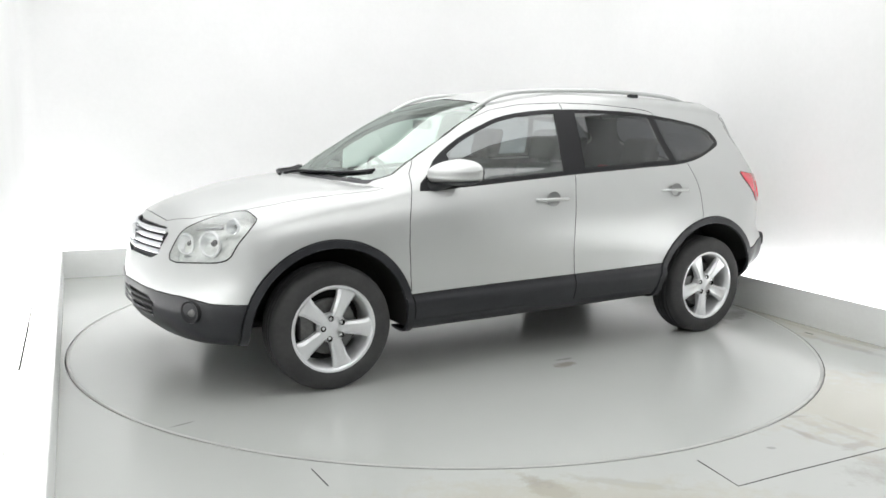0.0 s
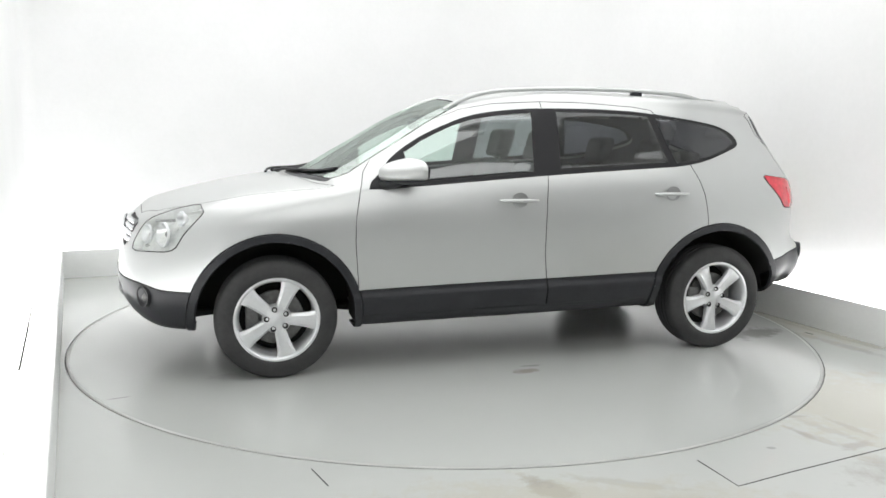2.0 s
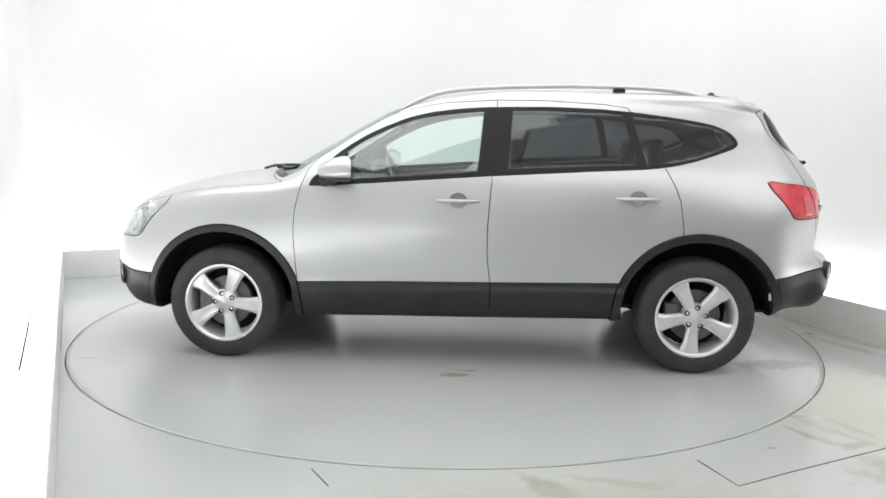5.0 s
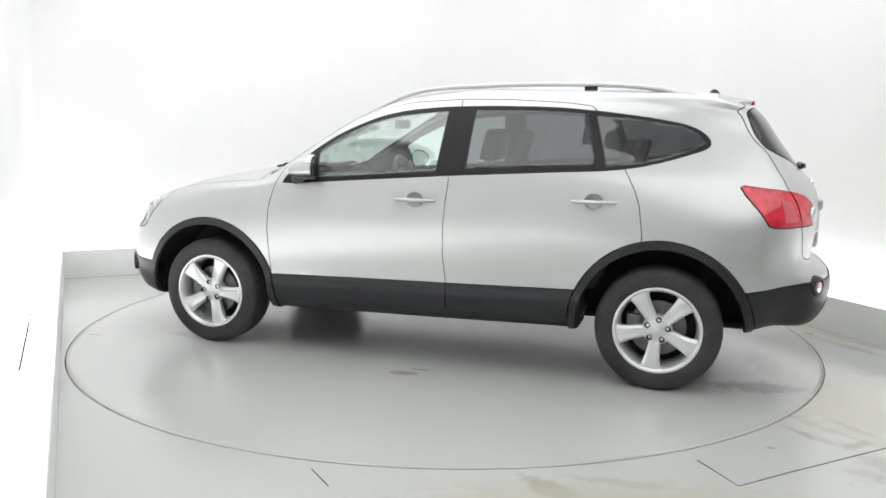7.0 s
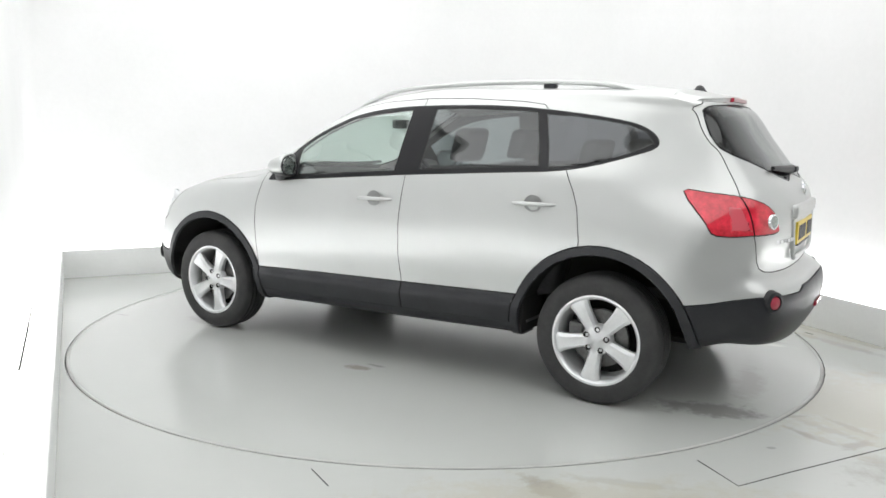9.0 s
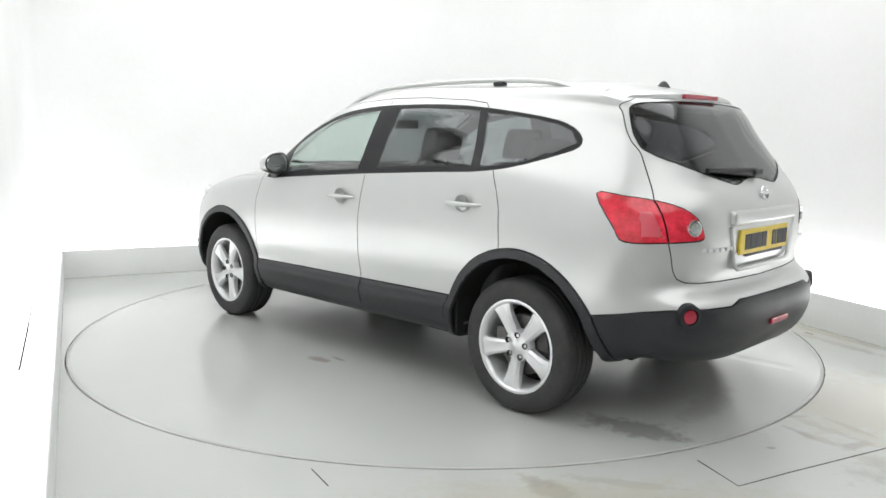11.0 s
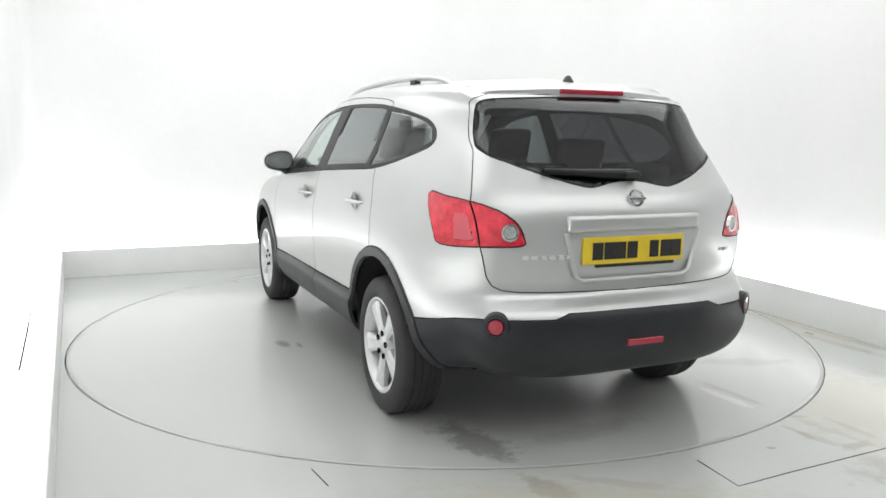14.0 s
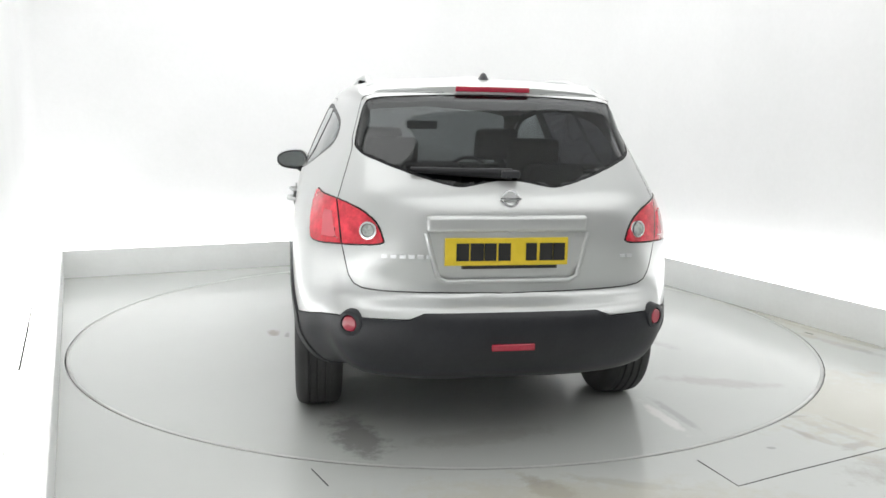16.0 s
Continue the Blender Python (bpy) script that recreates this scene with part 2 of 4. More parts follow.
def build_booth():
    # ground sheet with a round hole for the turntable
    bm = bmesh.new()
    n = 96
    inner = [bm.verts.new(((RING + 0.009) * math.cos(2 * math.pi * k / n), (RING + 0.009) * math.sin(2 * math.pi * k / n), 0)) for k in range(n)]
    low = [bm.verts.new((v.co.x, v.co.y, -0.03)) for v in inner]
    outer = []
    for k in range(n):
        a = 2 * math.pi * k / n
        s = 9.0 / max(abs(math.cos(a)), abs(math.sin(a)))
        outer.append(bm.verts.new((s * math.cos(a), s * math.sin(a), 0)))
    for k in range(n):
        j = (k + 1) % n
        bm.faces.new((inner[k], outer[k], outer[j], inner[j]))
        bm.faces.new((inner[k], inner[j], low[j], low[k]))
    tagged(part("floor", bm, FLOOR), "glossy grey painted concrete floor with brown stains", kind="structure")
    bm = bmesh.new()
    lathe(bm, [(RING + 0.05, -0.016), (RING - 0.05, -0.016)], "z", 96)
    tagged(part("floor_groove", bm, GROOVE), "dark gap round the turntable", kind="structure")

    # kerbs: solid upstands with a rounded top edge
    def kerb(name, x0, x1, y0, y1):
        bm = box(bmesh.new(), x0, x1, y0, y1, 0.0, 0.25, 0.006)
        if name == "kerb_left":     # it runs in slightly towards the open side
            for v in bm.verts:
                v.co.x += (BACK - v.co.y) * 0.0066 - 0.008
        if name == "kerb_right":    # it runs outwards towards the far corner
            for v in bm.verts:
                v.co.x += (v.co.y + 1.7) * SLANT
        ob = part(name, bm, KERB, smooth=30)
        ob.matrix_basis = BOOTH
        tagged(ob, "low grey painted kerb along the wall", kind="structure")
    kerb("kerb_back", LEFT - 0.02, RIGHT + 0.02, BACK, BACK + 0.02)
    kerb("kerb_left", LEFT - 0.02, LEFT, -4.2, BACK - 0.002)
    kerb("kerb_right", RIGHT, RIGHT + 0.02, -3.5, BACK - 0.002)

    # walls: white, with rounded corners
    l, r, b = LEFT - D, RIGHT + D, BACK + D
    path = [(r, -5.0)] + corner(r - 1.1, b - 1.1, 1.1, 0, 90) + corner(l + 0.12, b - 0.12, 0.12, 90, 180) + [(l, -7.5)]
    wall_band("wall_booth", path[::-1], 0.0, CEIL, WALL, 0.1)
    wall_band("wall_hall", [(l - 0.1, -7.5), (r + 3.0, -7.5), (r + 3.0, -5.0), (r + 0.1, -5.0)], 0.0, CEIL, DULL, -0.1)
    bm = box(bmesh.new(), l - 0.2, r + 3.2, -7.7, b + 0.2, CEIL, CEIL + 0.1)
    ob = part("ceiling", bm, WALL)
    ob.matrix_basis = BOOTH
    tagged(ob, kind="structure")

    # luminous ledges between the kerbs and the walls
    def ledge(x0, x1, y0, y1, slip=0.0, glow=None):
        bm = box(bmesh.new(), x0, x1, y0, y1, 0.20, 0.242, 0.003)
        for v in bm.verts:
            v.co.x += (BACK - v.co.y) * slip
        ob = new("strip_light")
        ob.matrix_basis = BOOTH
        part("diffuser", bm, glow or UPLIGHT, ob)
        bm = box(bmesh.new(), x0 + .004, x1 - .004, y0 + .004, y1 - .004, 0.0, 0.199)
        for v in bm.verts:
            v.co.x += (BACK - v.co.y) * slip
        part("channel", bm, KERB, ob)
        tagged(ob, "white light strip behind the kerb along the wall", "lamp", "uplights")
    for d0, d1 in ((0.022, 0.140), (0.145, D - 0.002)):
        ledge(LEFT - 0.02, RIGHT - 0.6, BACK + d0, BACK + d1)
        inner = d0 < 0.1
        ledge(LEFT - d1 - 0.008 * inner, LEFT - d0 - 0.008 * inner, -4.2, BACK - 0.02, 0.0066 * inner, UPLIGHT_LEFT)

    bm = box(bmesh.new(), RIGHT + .022, RIGHT + D - .002, -3.5, BACK - .7, .20, .242)
    base = box(bmesh.new(), RIGHT + .026, RIGHT + D - .006, -3.5, BACK - .704, 0.0, .199)
    for b in (bm, base):
        for v in b.verts:
            if v.co.x < RIGHT + .1:
                v.co.x += (v.co.y + 1.7) * SLANT
    right = new("strip_light")
    right.matrix_basis = BOOTH
    part("diffuser", bm, UPLIGHT_LEFT, right)
    part("channel", base, KERB, right)
    tagged(right, "white light strip behind the kerb along the wall", "lamp", "uplights")

    # thin dark joint along the top of the left light ledge
    bm = box(bmesh.new(), -2.630, -2.620, -1.0, 1.44, .2425, .248)
    for v in bm.verts:
        v.co.x -= v.co.y * .0075
    joint = part("trim", bm, GROOVE)
    joint.matrix_basis = BOOTH
    tagged(joint, "thin dark joint between light ledges", kind="structure")

    # unseen ceiling light boxes; the second, over the hall, is added fill light
    for x0, x1, y0, y1 in ((-2.6, 2.4, -2.4, 2.7), (-2.5, 4.4, -7.0, -3.2)):
        th = new("unseen_ceiling_light")
        th.matrix_basis = BOOTH
        part("diffuser", box(bmesh.new(), x0, x1, y0, y1, CEIL - 0.10, CEIL - 0.07), GLOW, th)
        bm = bmesh.new()
        for q in ((x0 - .06, x0, y0 - .06, y1 + .06), (x1, x1 + .06, y0 - .06, y1 + .06), (x0, x1, y0 - .06, y0), (x0, x1, y1, y1 + .06)):
            box(bm, *q, CEIL - 0.14, CEIL)
        part("frame", bm, KERB, th)
        tagged(th, "unseen large white light box under the ceiling", "lamp")


build_booth()


def build_turntable():
    th = new("turntable")
    bm = bmesh.new()
    lathe(bm, [(RING, -0.03), (RING, -0.003), (RING - 0.003, 0.0)], "z", 128)
    top = [v for v in bm.verts if abs(v.co.z) < 1e-6]
    top.sort(key=lambda v: math.atan2(v.co.y, v.co.x))
    bm.faces.new(top)
    part("plate", bm, PLATE, th)
    bm = bmesh.new()
    lathe(bm, [(RING + .002, -.03), (RING + .002, .0005), (RING - .001, .0012), (RING - .014, .0012), (RING - .016, .0002)], "z", 128)
    part("edge_ring", bm, EDGE, th, "worn steel edge ring", smooth=40)
    return tagged(th, "round grey painted turntable flush with the floor", "turntable")


turntable = build_turntable()

# ---------------------------------------------------------------- the car's skin
# Character lines from the middle of the tail round the side to the middle of the nose: (x, y, z), x forward.
LINES = {}
LINES["bumper_bottom"] = [(-2.17, 0, .36), (-2.16, .35, .36), (-2.09, .575, .37), (-1.94, .65, .37), (-1.75, .765, .34), (-1.35, .83, .32), (-.9, .83, .31), (-.2, .83, .295),
                          (.5, .83, .285), (.95, .83, .28), (1.15, .83, .295), (1.38, .83, .30), (1.75, .80, .293), (1.97, .68, .288), (2.10, .40, .29), (2.16, 0, .29)]
LINES["cladding_mid"] = [(-2.25, 0, .48), (-2.235, .36, .48), (-2.145, .64, .48), (-1.98, .735, .48), (-1.75, .852, .44), (-1.35, .875, .42), (-.9, .888, .44), (-.2, .888, .43),
                         (.5, .888, .42), (.95, .884, .41), (1.15, .87, .39), (1.38, .875, .39), (1.75, .855, .39), (2.03, .72, .40), (2.19, .43, .42), (2.255, 0, .42)]
LINES["cladding_top"] = [(-2.245, 0, .63), (-2.23, .36, .63), (-2.14, .64, .62), (-1.985, .755, .60), (-1.75, .865, .555), (-1.35, .885, .53), (-.9, .875, .515), (-.2, .875, .50),
                         (.5, .875, .49), (.95, .875, .48), (1.15, .88, .48), (1.38, .885, .48), (1.75, .865, .50), (2.04, .73, .53), (2.20, .44, .54), (2.265, 0, .54)]
LINES["lower_door"] = [(-2.15, 0, .70), (-2.138, .36, .70), (-2.07, .63, .71), (-1.955, .755, .715), (-1.75, .865, .72), (-1.35, .89, .73), (-.9, .885, .70), (-.2, .885, .68),
                       (.5, .885, .67), (.95, .885, .67), (1.15, .888, .675), (1.38, .89, .68), (1.73, .865, .68), (2.01, .735, .68), (2.17, .45, .68), (2.235, 0, .68)]
LINES["waist"] = [(-2.17, 0, .88), (-2.155, .36, .88), (-2.08, .62, .89), (-1.94, .765, .90), (-1.74, .84, .92), (-1.35, .875, .93), (-.9, .885, .90), (-.2, .885, .88),
                  (.5, .885, .87), (.95, .88, .86), (1.15, .88, .86), (1.38, .875, .86), (1.70, .845, .84), (1.96, .72, .80), (2.12, .44, .79), (2.19, 0, .79)]
LINES["belt"] = [(-2.16, 0, 1.06), (-2.14, .36, 1.06), (-2.06, .60, 1.06), (-1.93, .725, 1.06), (-1.73, .775, 1.09), (-1.35, .825, 1.12), (-.9, .845, 1.13), (-.2, .85, 1.09),
                 (.5, .85, 1.045), (.95, .845, 1.00), (1.15, .84, .985), (1.38, .83, .965), (1.66, .80, .925), (1.90, .69, .87), (2.08, .42, .855), (2.16, 0, .85)]
LINES["glass_low"] = [(-2.06, 0, 1.19), (-2.045, .34, 1.19), (-1.98, .555, 1.20), (-1.87, .655, 1.22), (-1.70, .69, 1.25), (-1.35, .74, 1.27), (-.9, .77, 1.27), (-.2, .79, 1.24),
                      (.5, .80, 1.18), (.93, .815, 1.05), (1.12, .79, 1.02), (1.38, .76, 1.005), (1.64, .72, .965), (1.86, .62, .91), (2.05, .38, .885), (2.13, 0, .88)]
LINES["glass_high"] = [(-1.95, 0, 1.34), (-1.935, .32, 1.34), (-1.87, .53, 1.35), (-1.79, .60, 1.36), (-1.66, .625, 1.38), (-1.35, .675, 1.40), (-.9, .70, 1.41), (-.2, .72, 1.40),
                       (.42, .735, 1.32), (.88, .77, 1.11), (1.08, .72, 1.045), (1.36, .64, 1.035), (1.62, .60, .995), (1.83, .50, .945), (2.02, .32, .91), (2.10, 0, .905)]
LINES["cant_rail"] = [(-1.86, 0, 1.47), (-1.845, .31, 1.47), (-1.79, .51, 1.475), (-1.73, .565, 1.48), (-1.60, .585, 1.49), (-1.33, .615, 1.51), (-.9, .638, 1.525), (-.2, .65, 1.525),
                      (.38, .67, 1.425), (.83, .68, 1.195), (1.09, .60, 1.06), (1.30, .48, 1.06), (1.60, .44, 1.02), (1.82, .36, .97), (2.0, .24, .93), (2.075, 0, .925)]
LINES["roof_edge"] = [(-1.775, 0, 1.532), (-1.765, .29, 1.532), (-1.725, .46, 1.528), (-1.68, .515, 1.53), (-1.57, .52, 1.564), (-1.32, .525, 1.586), (-.9, .53, 1.596), (-.2, .53, 1.596),
                      (.35, .50, 1.502), (.82, .48, 1.255), (1.14, .40, 1.085), (1.36, .26, 1.07), (1.62, .24, 1.03), (1.83, .20, .985), (1.99, .13, .945), (2.06, 0, .93)]
LINES["spine"] = [(-1.72, 0, 1.572), (-1.70, 0, 1.576), (-1.67, 0, 1.58), (-1.63, 0, 1.587), (-1.54, 0, 1.606), (-1.3, 0, 1.629), (-.9, 0, 1.641), (-.2, 0, 1.637),
                  (.35, 0, 1.536), (.80, 0, 1.298), (1.19, 0, 1.10), (1.42, 0, 1.075), (1.66, 0, 1.035), (1.84, 0, .995), (1.985, 0, .955), (2.05, 0, .935)]


def skin_half():
    """The left half of the skin as a fine grid between the character lines."""
    rows = list(LINES.values())
    under = [(x * 0.94, max(0.0, y - 0.16) if y < 0.6 else y - 0.16, z - 0.015) for x, y, z in rows[0]]
    along = np.array([spline(r, 8) for r in [under] + rows])
    along[:, :, 1] = np.maximum(along[:, :, 1], 0)
    grid = np.array([spline(along[:, i], 5) for i in range(along.shape[1])])
    grid[0, :, 1] = grid[-1, :, 1] = 0
    grid[:, -1, 1] = 0
    bm = bmesh.new()
    vs = [[bm.verts.new(p) for p in row] for row in grid]
    for a, b in zip(vs, vs[1:]):
        for j in range(len(a) - 1):
            bm.faces.new((a[j], a[j + 1], b[j + 1], b[j]))
    bmesh.ops.remove_doubles(bm, verts=bm.verts[:], dist=0.0004)
    bmesh.ops.dissolve_degenerate(bm, edges=bm.edges[:], dist=0.0002)
    bm.normal_update()
    if sum(f.normal.y for f in bm.faces if f.calc_center_median().y > 0.8) < 0:
        bmesh.ops.reverse_faces(bm, faces=bm.faces[:])
    return bm


VIEWS = {"side": (lambda p: (p[0], p[2]), Vector((0, 1, 0))), "rear": (lambda p: (p[1], p[2]), Vector((1, 0, 0))),
         "front": (lambda p: (p[1], p[2]), Vector((1, 0, 0))), "top": (lambda p: (p[0], p[1]), Vector((0, 0, 1))),
         "tail": (lambda p: ((p[0] + p[1]) * 0.7071, p[2]), Vector((-0.7071, 0.7071, 0))),
         "head": (lambda p: ((p[1] - p[0]) * 0.7071, p[2]), Vector((0.7071, 0.7071, 0)))}


def lift(view, a, b):
    """A point in space that shows at (a, b) in a view."""
    if view == "side":
        return Vector((a, 0, b))
    if view in ("rear", "front"):
        return Vector((0, a, b))
    if view == "top":
        return Vector((a, b, 0))
    s = a * 0.7071
    return Vector((s, s, b)) if view == "tail" else Vector((-s, s, b))


def inside(p, poly):
    x, y = p
    c = False
    for (x0, y0), (x1, y1) in zip(poly, poly[1:] + poly[:1]):
        if (y0 > y) != (y1 > y) and x < (x1 - x0) * (y - y0) / (y1 - y0) + x0:
            c = not c
    return c


def score(bm, view, poly, where):
    """Cut the skin along an outline drawn in a view."""
    flat, ray = VIEWS[view]
    for (x0, y0), (x1, y1) in zip(poly, poly[1:] + poly[:1]):
        lo_x, hi_x, lo_y, hi_y = min(x0, x1) - .002, max(x0, x1) + .002, min(y0, y1) - .002, max(y0, y1) + .002
        hit = []
        for f in bm.faces:
            q = [flat(v.co) for v in f.verts]
            if max(a for a, _ in q) < lo_x or min(a for a, _ in q) > hi_x or max(b for _, b in q) < lo_y or min(b for _, b in q) > hi_y:
                continue
            if where(f.calc_center_median()):
                hit.append(f)
        if not hit:
            continue
        p = lift(view, x0, y0)
        no = (lift(view, x1, y1) - p).cross(ray)
        if no.length < 1e-6:
            continue
        geom = list({v for f in hit for v in f.verts}) + list({e for f in hit for e in f.edges}) + hit
        bmesh.ops.bisect_plane(bm, geom=geom, dist=0.0006, plane_co=p, plane_no=no.normalized())


def rounded(points, n=4):
    """A closed smooth outline through points."""
    k = points[-1:] + points + points[:2]
    out = []
    for i in range(1, len(k) - 2):
        out += [tuple(v) for v in spline(k[i - 1:i + 3], n)[n:2 * n]]
    return out


def arch(cx, cz, r):
    return [(cx + r * math.cos(math.pi * k / 28), cz + r * math.sin(math.pi * k / 28)) for k in range(29)] + [(cx - r, -0.1), (cx + r, -0.1)]


FX, RX, HUBZ = 1.383, -1.365, 0.332
DLO = [(.87, 1.035), (.80, 1.12), (.74, 1.195), (.65, 1.265), (.56, 1.32), (.48, 1.36), (.38, 1.402), (.29, 1.435), (.16, 1.465), (0, 1.485), (-.17, 1.497), (-.5, 1.502), (-.83, 1.492),
       (-1.16, 1.458), (-1.31, 1.437), (-1.43, 1.415), (-1.51, 1.385), (-1.56, 1.348), (-1.578, 1.312), (-1.55, 1.282), (-1.45, 1.247), (-1.32, 1.207), (-1.18, 1.178), (-1.05, 1.163),
       (-.82, 1.15), (-.49, 1.13), (-.18, 1.11), (.29, 1.075), (.61, 1.05)]
PANE_F = [(.63, 1.075), (.66, 1.235), (.56, 1.30), (.46, 1.35), (.36, 1.393), (.27, 1.423), (.15, 1.447), (0, 1.465), (-.135, 1.475), (-.105, 1.13), (.29, 1.10)]
PANE_R = [(-.275, 1.146), (-.295, 1.482), (-.5, 1.486), (-.83, 1.476), (-.925, 1.466), (-1.002, 1.187), (-.80, 1.177), (-.50, 1.160)]
PANE_Q = [(-.975, 1.457), (-1.16, 1.444), (-1.31, 1.424), (-1.43, 1.402), (-1.507, 1.371), (-1.555, 1.312), (-1.445, 1.260), (-1.32, 1.220), (-1.19, 1.195), (-1.055, 1.182)]
SEAM_MID = [(-.205, 1.60), (-.205, 1.40), (-.19, 1.11), (-.18, .99), (-.17, .83), (-.17, .66), (-.19, .49)]
DOOR_F = [(.935, .47), (.945, .59), (.955, .75), (.95, .88), (.925, 1.01), (.89, 1.125), (.81, 1.225), (.64, 1.33), (.48, 1.415), (.29, 1.485), (.09, 1.522), (-.205, 1.54)] + SEAM_MID[1:]
DOOR_R = SEAM_MID[:0:-1] + [(-.205, 1.54), (-.49, 1.54), (-.82, 1.522), (-.95, 1.505), (-.99, 1.47), (-1.06, 1.35), (-1.15, 1.18), (-1.21, 1.07), (-1.24, .99), (-1.262, .84), (-1.262, .5)]
TAIL = [(-1.735, .775, 1.095), (-1.86, .755, 1.092), (-1.99, .69, 1.076), (-2.065, .605, 1.044), (-2.102, .54, .995), (-2.116, .514, .936), (-2.112, .524, .905), (-2.05, .676, .898), (-1.90, .79, .897),
        (-1.85, .80, .95)]
HEAD = [(1.776, .80, .895), (1.785, .75, .925), (1.81, .66, .940), (1.91, .575, .912), (2.044, .53, .853), (2.094, .522, .795), (2.135, .55, .698), (2.03, .71, .70), (1.914, .795, .715), (1.855, .80, .79)]
REAR_GLASS = [tuple(p) for p in spline([(0, 1.518), (.22, 1.514), (.43, 1.505), (.53, 1.496), (.562, 1.474), (.583, 1.41), (.607, 1.32), (.607, 1.287), (.575, 1.255), (.50, 1.223), (.42, 1.193), (.31, 1.157),
                                        (.23, 1.137), (.18, 1.135), (.11, 1.148), (.05, 1.158), (0, 1.16)], 2)]
GATE = [(-.1, 1.53), (.50, 1.522), (.566, 1.503), (.576, 1.475), (.594, 1.41), (.619, 1.32), (.622, 1.282), (.69, 1.075), (.675, .89), (.652, .775), (.63, .737), (.595, .72), (.52, .711), (-.1, .697)]
SCREEN = [(1.20, -.1), (1.20, .1), (1.14, .42), (1.06, .60), (.96, .68), (.60, .655), (.38, .61), (.29, .57), (.265, .30), (.255, -.1)]
BONNET = [(1.26, -.1), (1.20, .42), (1.12, .63), (1.05, .755), (1.38, .745), (1.64, .70), (1.80, .62), (1.90, .53), (2.0, .47), (2.095, .32), (2.13, -.1)]
GRILLE = [(-.1, .848), (.37, .84), (.425, .815), (.42, .71), (.36, .688), (-.1, .683)]


def flat_outline(view, points):
    return [VIEWS[view][0](p) for p in points]


REGIONS = [
    ("hole", "side", arch(FX, HUBZ, .425), lambda c: c.y > .45 and c.x > .5),
    ("hole", "side", arch(RX, HUBZ, .432), lambda c: c.y > .45 and c.x < -.5),
    ("arch_front", "side", arch(FX, HUBZ, .472), lambda c: c.y > .45 and c.x > .5),
    ("arch_rear", "side", arch(RX, HUBZ, .482), lambda c: c.y > .45 and c.x < -.5),
    ("intake", "front", [(-.1, .50), (.40, .497), (.45, .465), (.38, .385), (-.1, .38)], lambda c: c.x > 1.9),
    ("front_apron", "front", [(-.1, .54), (.45, .537), (.66, .532), (.72, .522), (.78, .503), (.95, .487), (.95, 0), (-.1, 0)], lambda c: c.x > 1.4),
    ("rear_apron", "rear", [(-.1, .635), (.36, .635), (.42, .613), (.70, .612), (.755, .598), (.865, .562), (.95, .55), (.95, 0), (-.1, 0)], lambda c: c.x < -1.55),
    ("cladding_front", "side", [(.96, .475), (.48, .49), (-.19, .503), (-.19, .35), (.96, .335)], lambda c: c.y > .6 and abs(c.x) < 1.1),
    ("cladding_rear", "side", [(-.19, .503), (-.95, .52), (-.95, .365), (-.19, .35)], lambda c: c.y > .6 and abs(c.x) < 1.1),
    ("sill", "side", [(.96, .475), (.48, .49), (-.2, .503), (-.95, .52), (-.95, 0), (.96, 0)], lambda c: c.y > .1 and abs(c.x) < 1.1),
    ("pane_front", "side", PANE_F, lambda c: c.y > .3), ("pane_rear", "side", PANE_R, lambda c: c.y > .3), ("pane_quarter", "side", PANE_Q, lambda c: c.y > .3),
    ("surround", "side", rounded(DLO, 2), lambda c: c.y > .3),
    ("tail_insert", "tail", flat_outline("tail", [(-1.925, .74, 1.03), (-1.985, .70, 1.03), (-2.035, .68, .912), (-1.95, .76, .912)]), lambda c: c.x < -1.5 and c.y > .3),
    ("tail_lamp", "tail", rounded(flat_outline("tail", TAIL), 3), lambda c: c.x < -1.5 and c.y > .3),
    ("headlamp", "head", rounded(flat_outline("head", HEAD), 3), lambda c: c.x > 1.5 and c.y > .2),
    ("grille", "front", GRILLE, lambda c: c.x > 1.9 and c.y < .5),
    ("rear_glass", "rear", REAR_GLASS, lambda c: c.x < -1.55),
    ("gate", "rear", GATE, lambda c: c.x < -1.55),
    ("screen", "top", SCREEN, lambda c: c.z > .9),
    ("bonnet", "top", BONNET, lambda c: c.z > .78 and c.x > 1.0),
    ("door_front", "side", DOOR_F, lambda c: c.y > .3), ("door_rear", "side", DOOR_R, lambda c: c.y > .3),
]


def cut_skin():
    bm = skin_half()
    for name, view, poly, where in REGIONS:
        score(bm, view, poly, where)
    bm.normal_update()
    found = {}
    for f in bm.faces:
        c = f.calc_center_median()
        for name, view, poly, where in REGIONS:
            if where(c) and inside(VIEWS[view][0](c), poly):
                break
        else:
            name = "shell"
        found.setdefault(name, []).append(f)
    return bm, found


SKIN, FOUND = cut_skin()


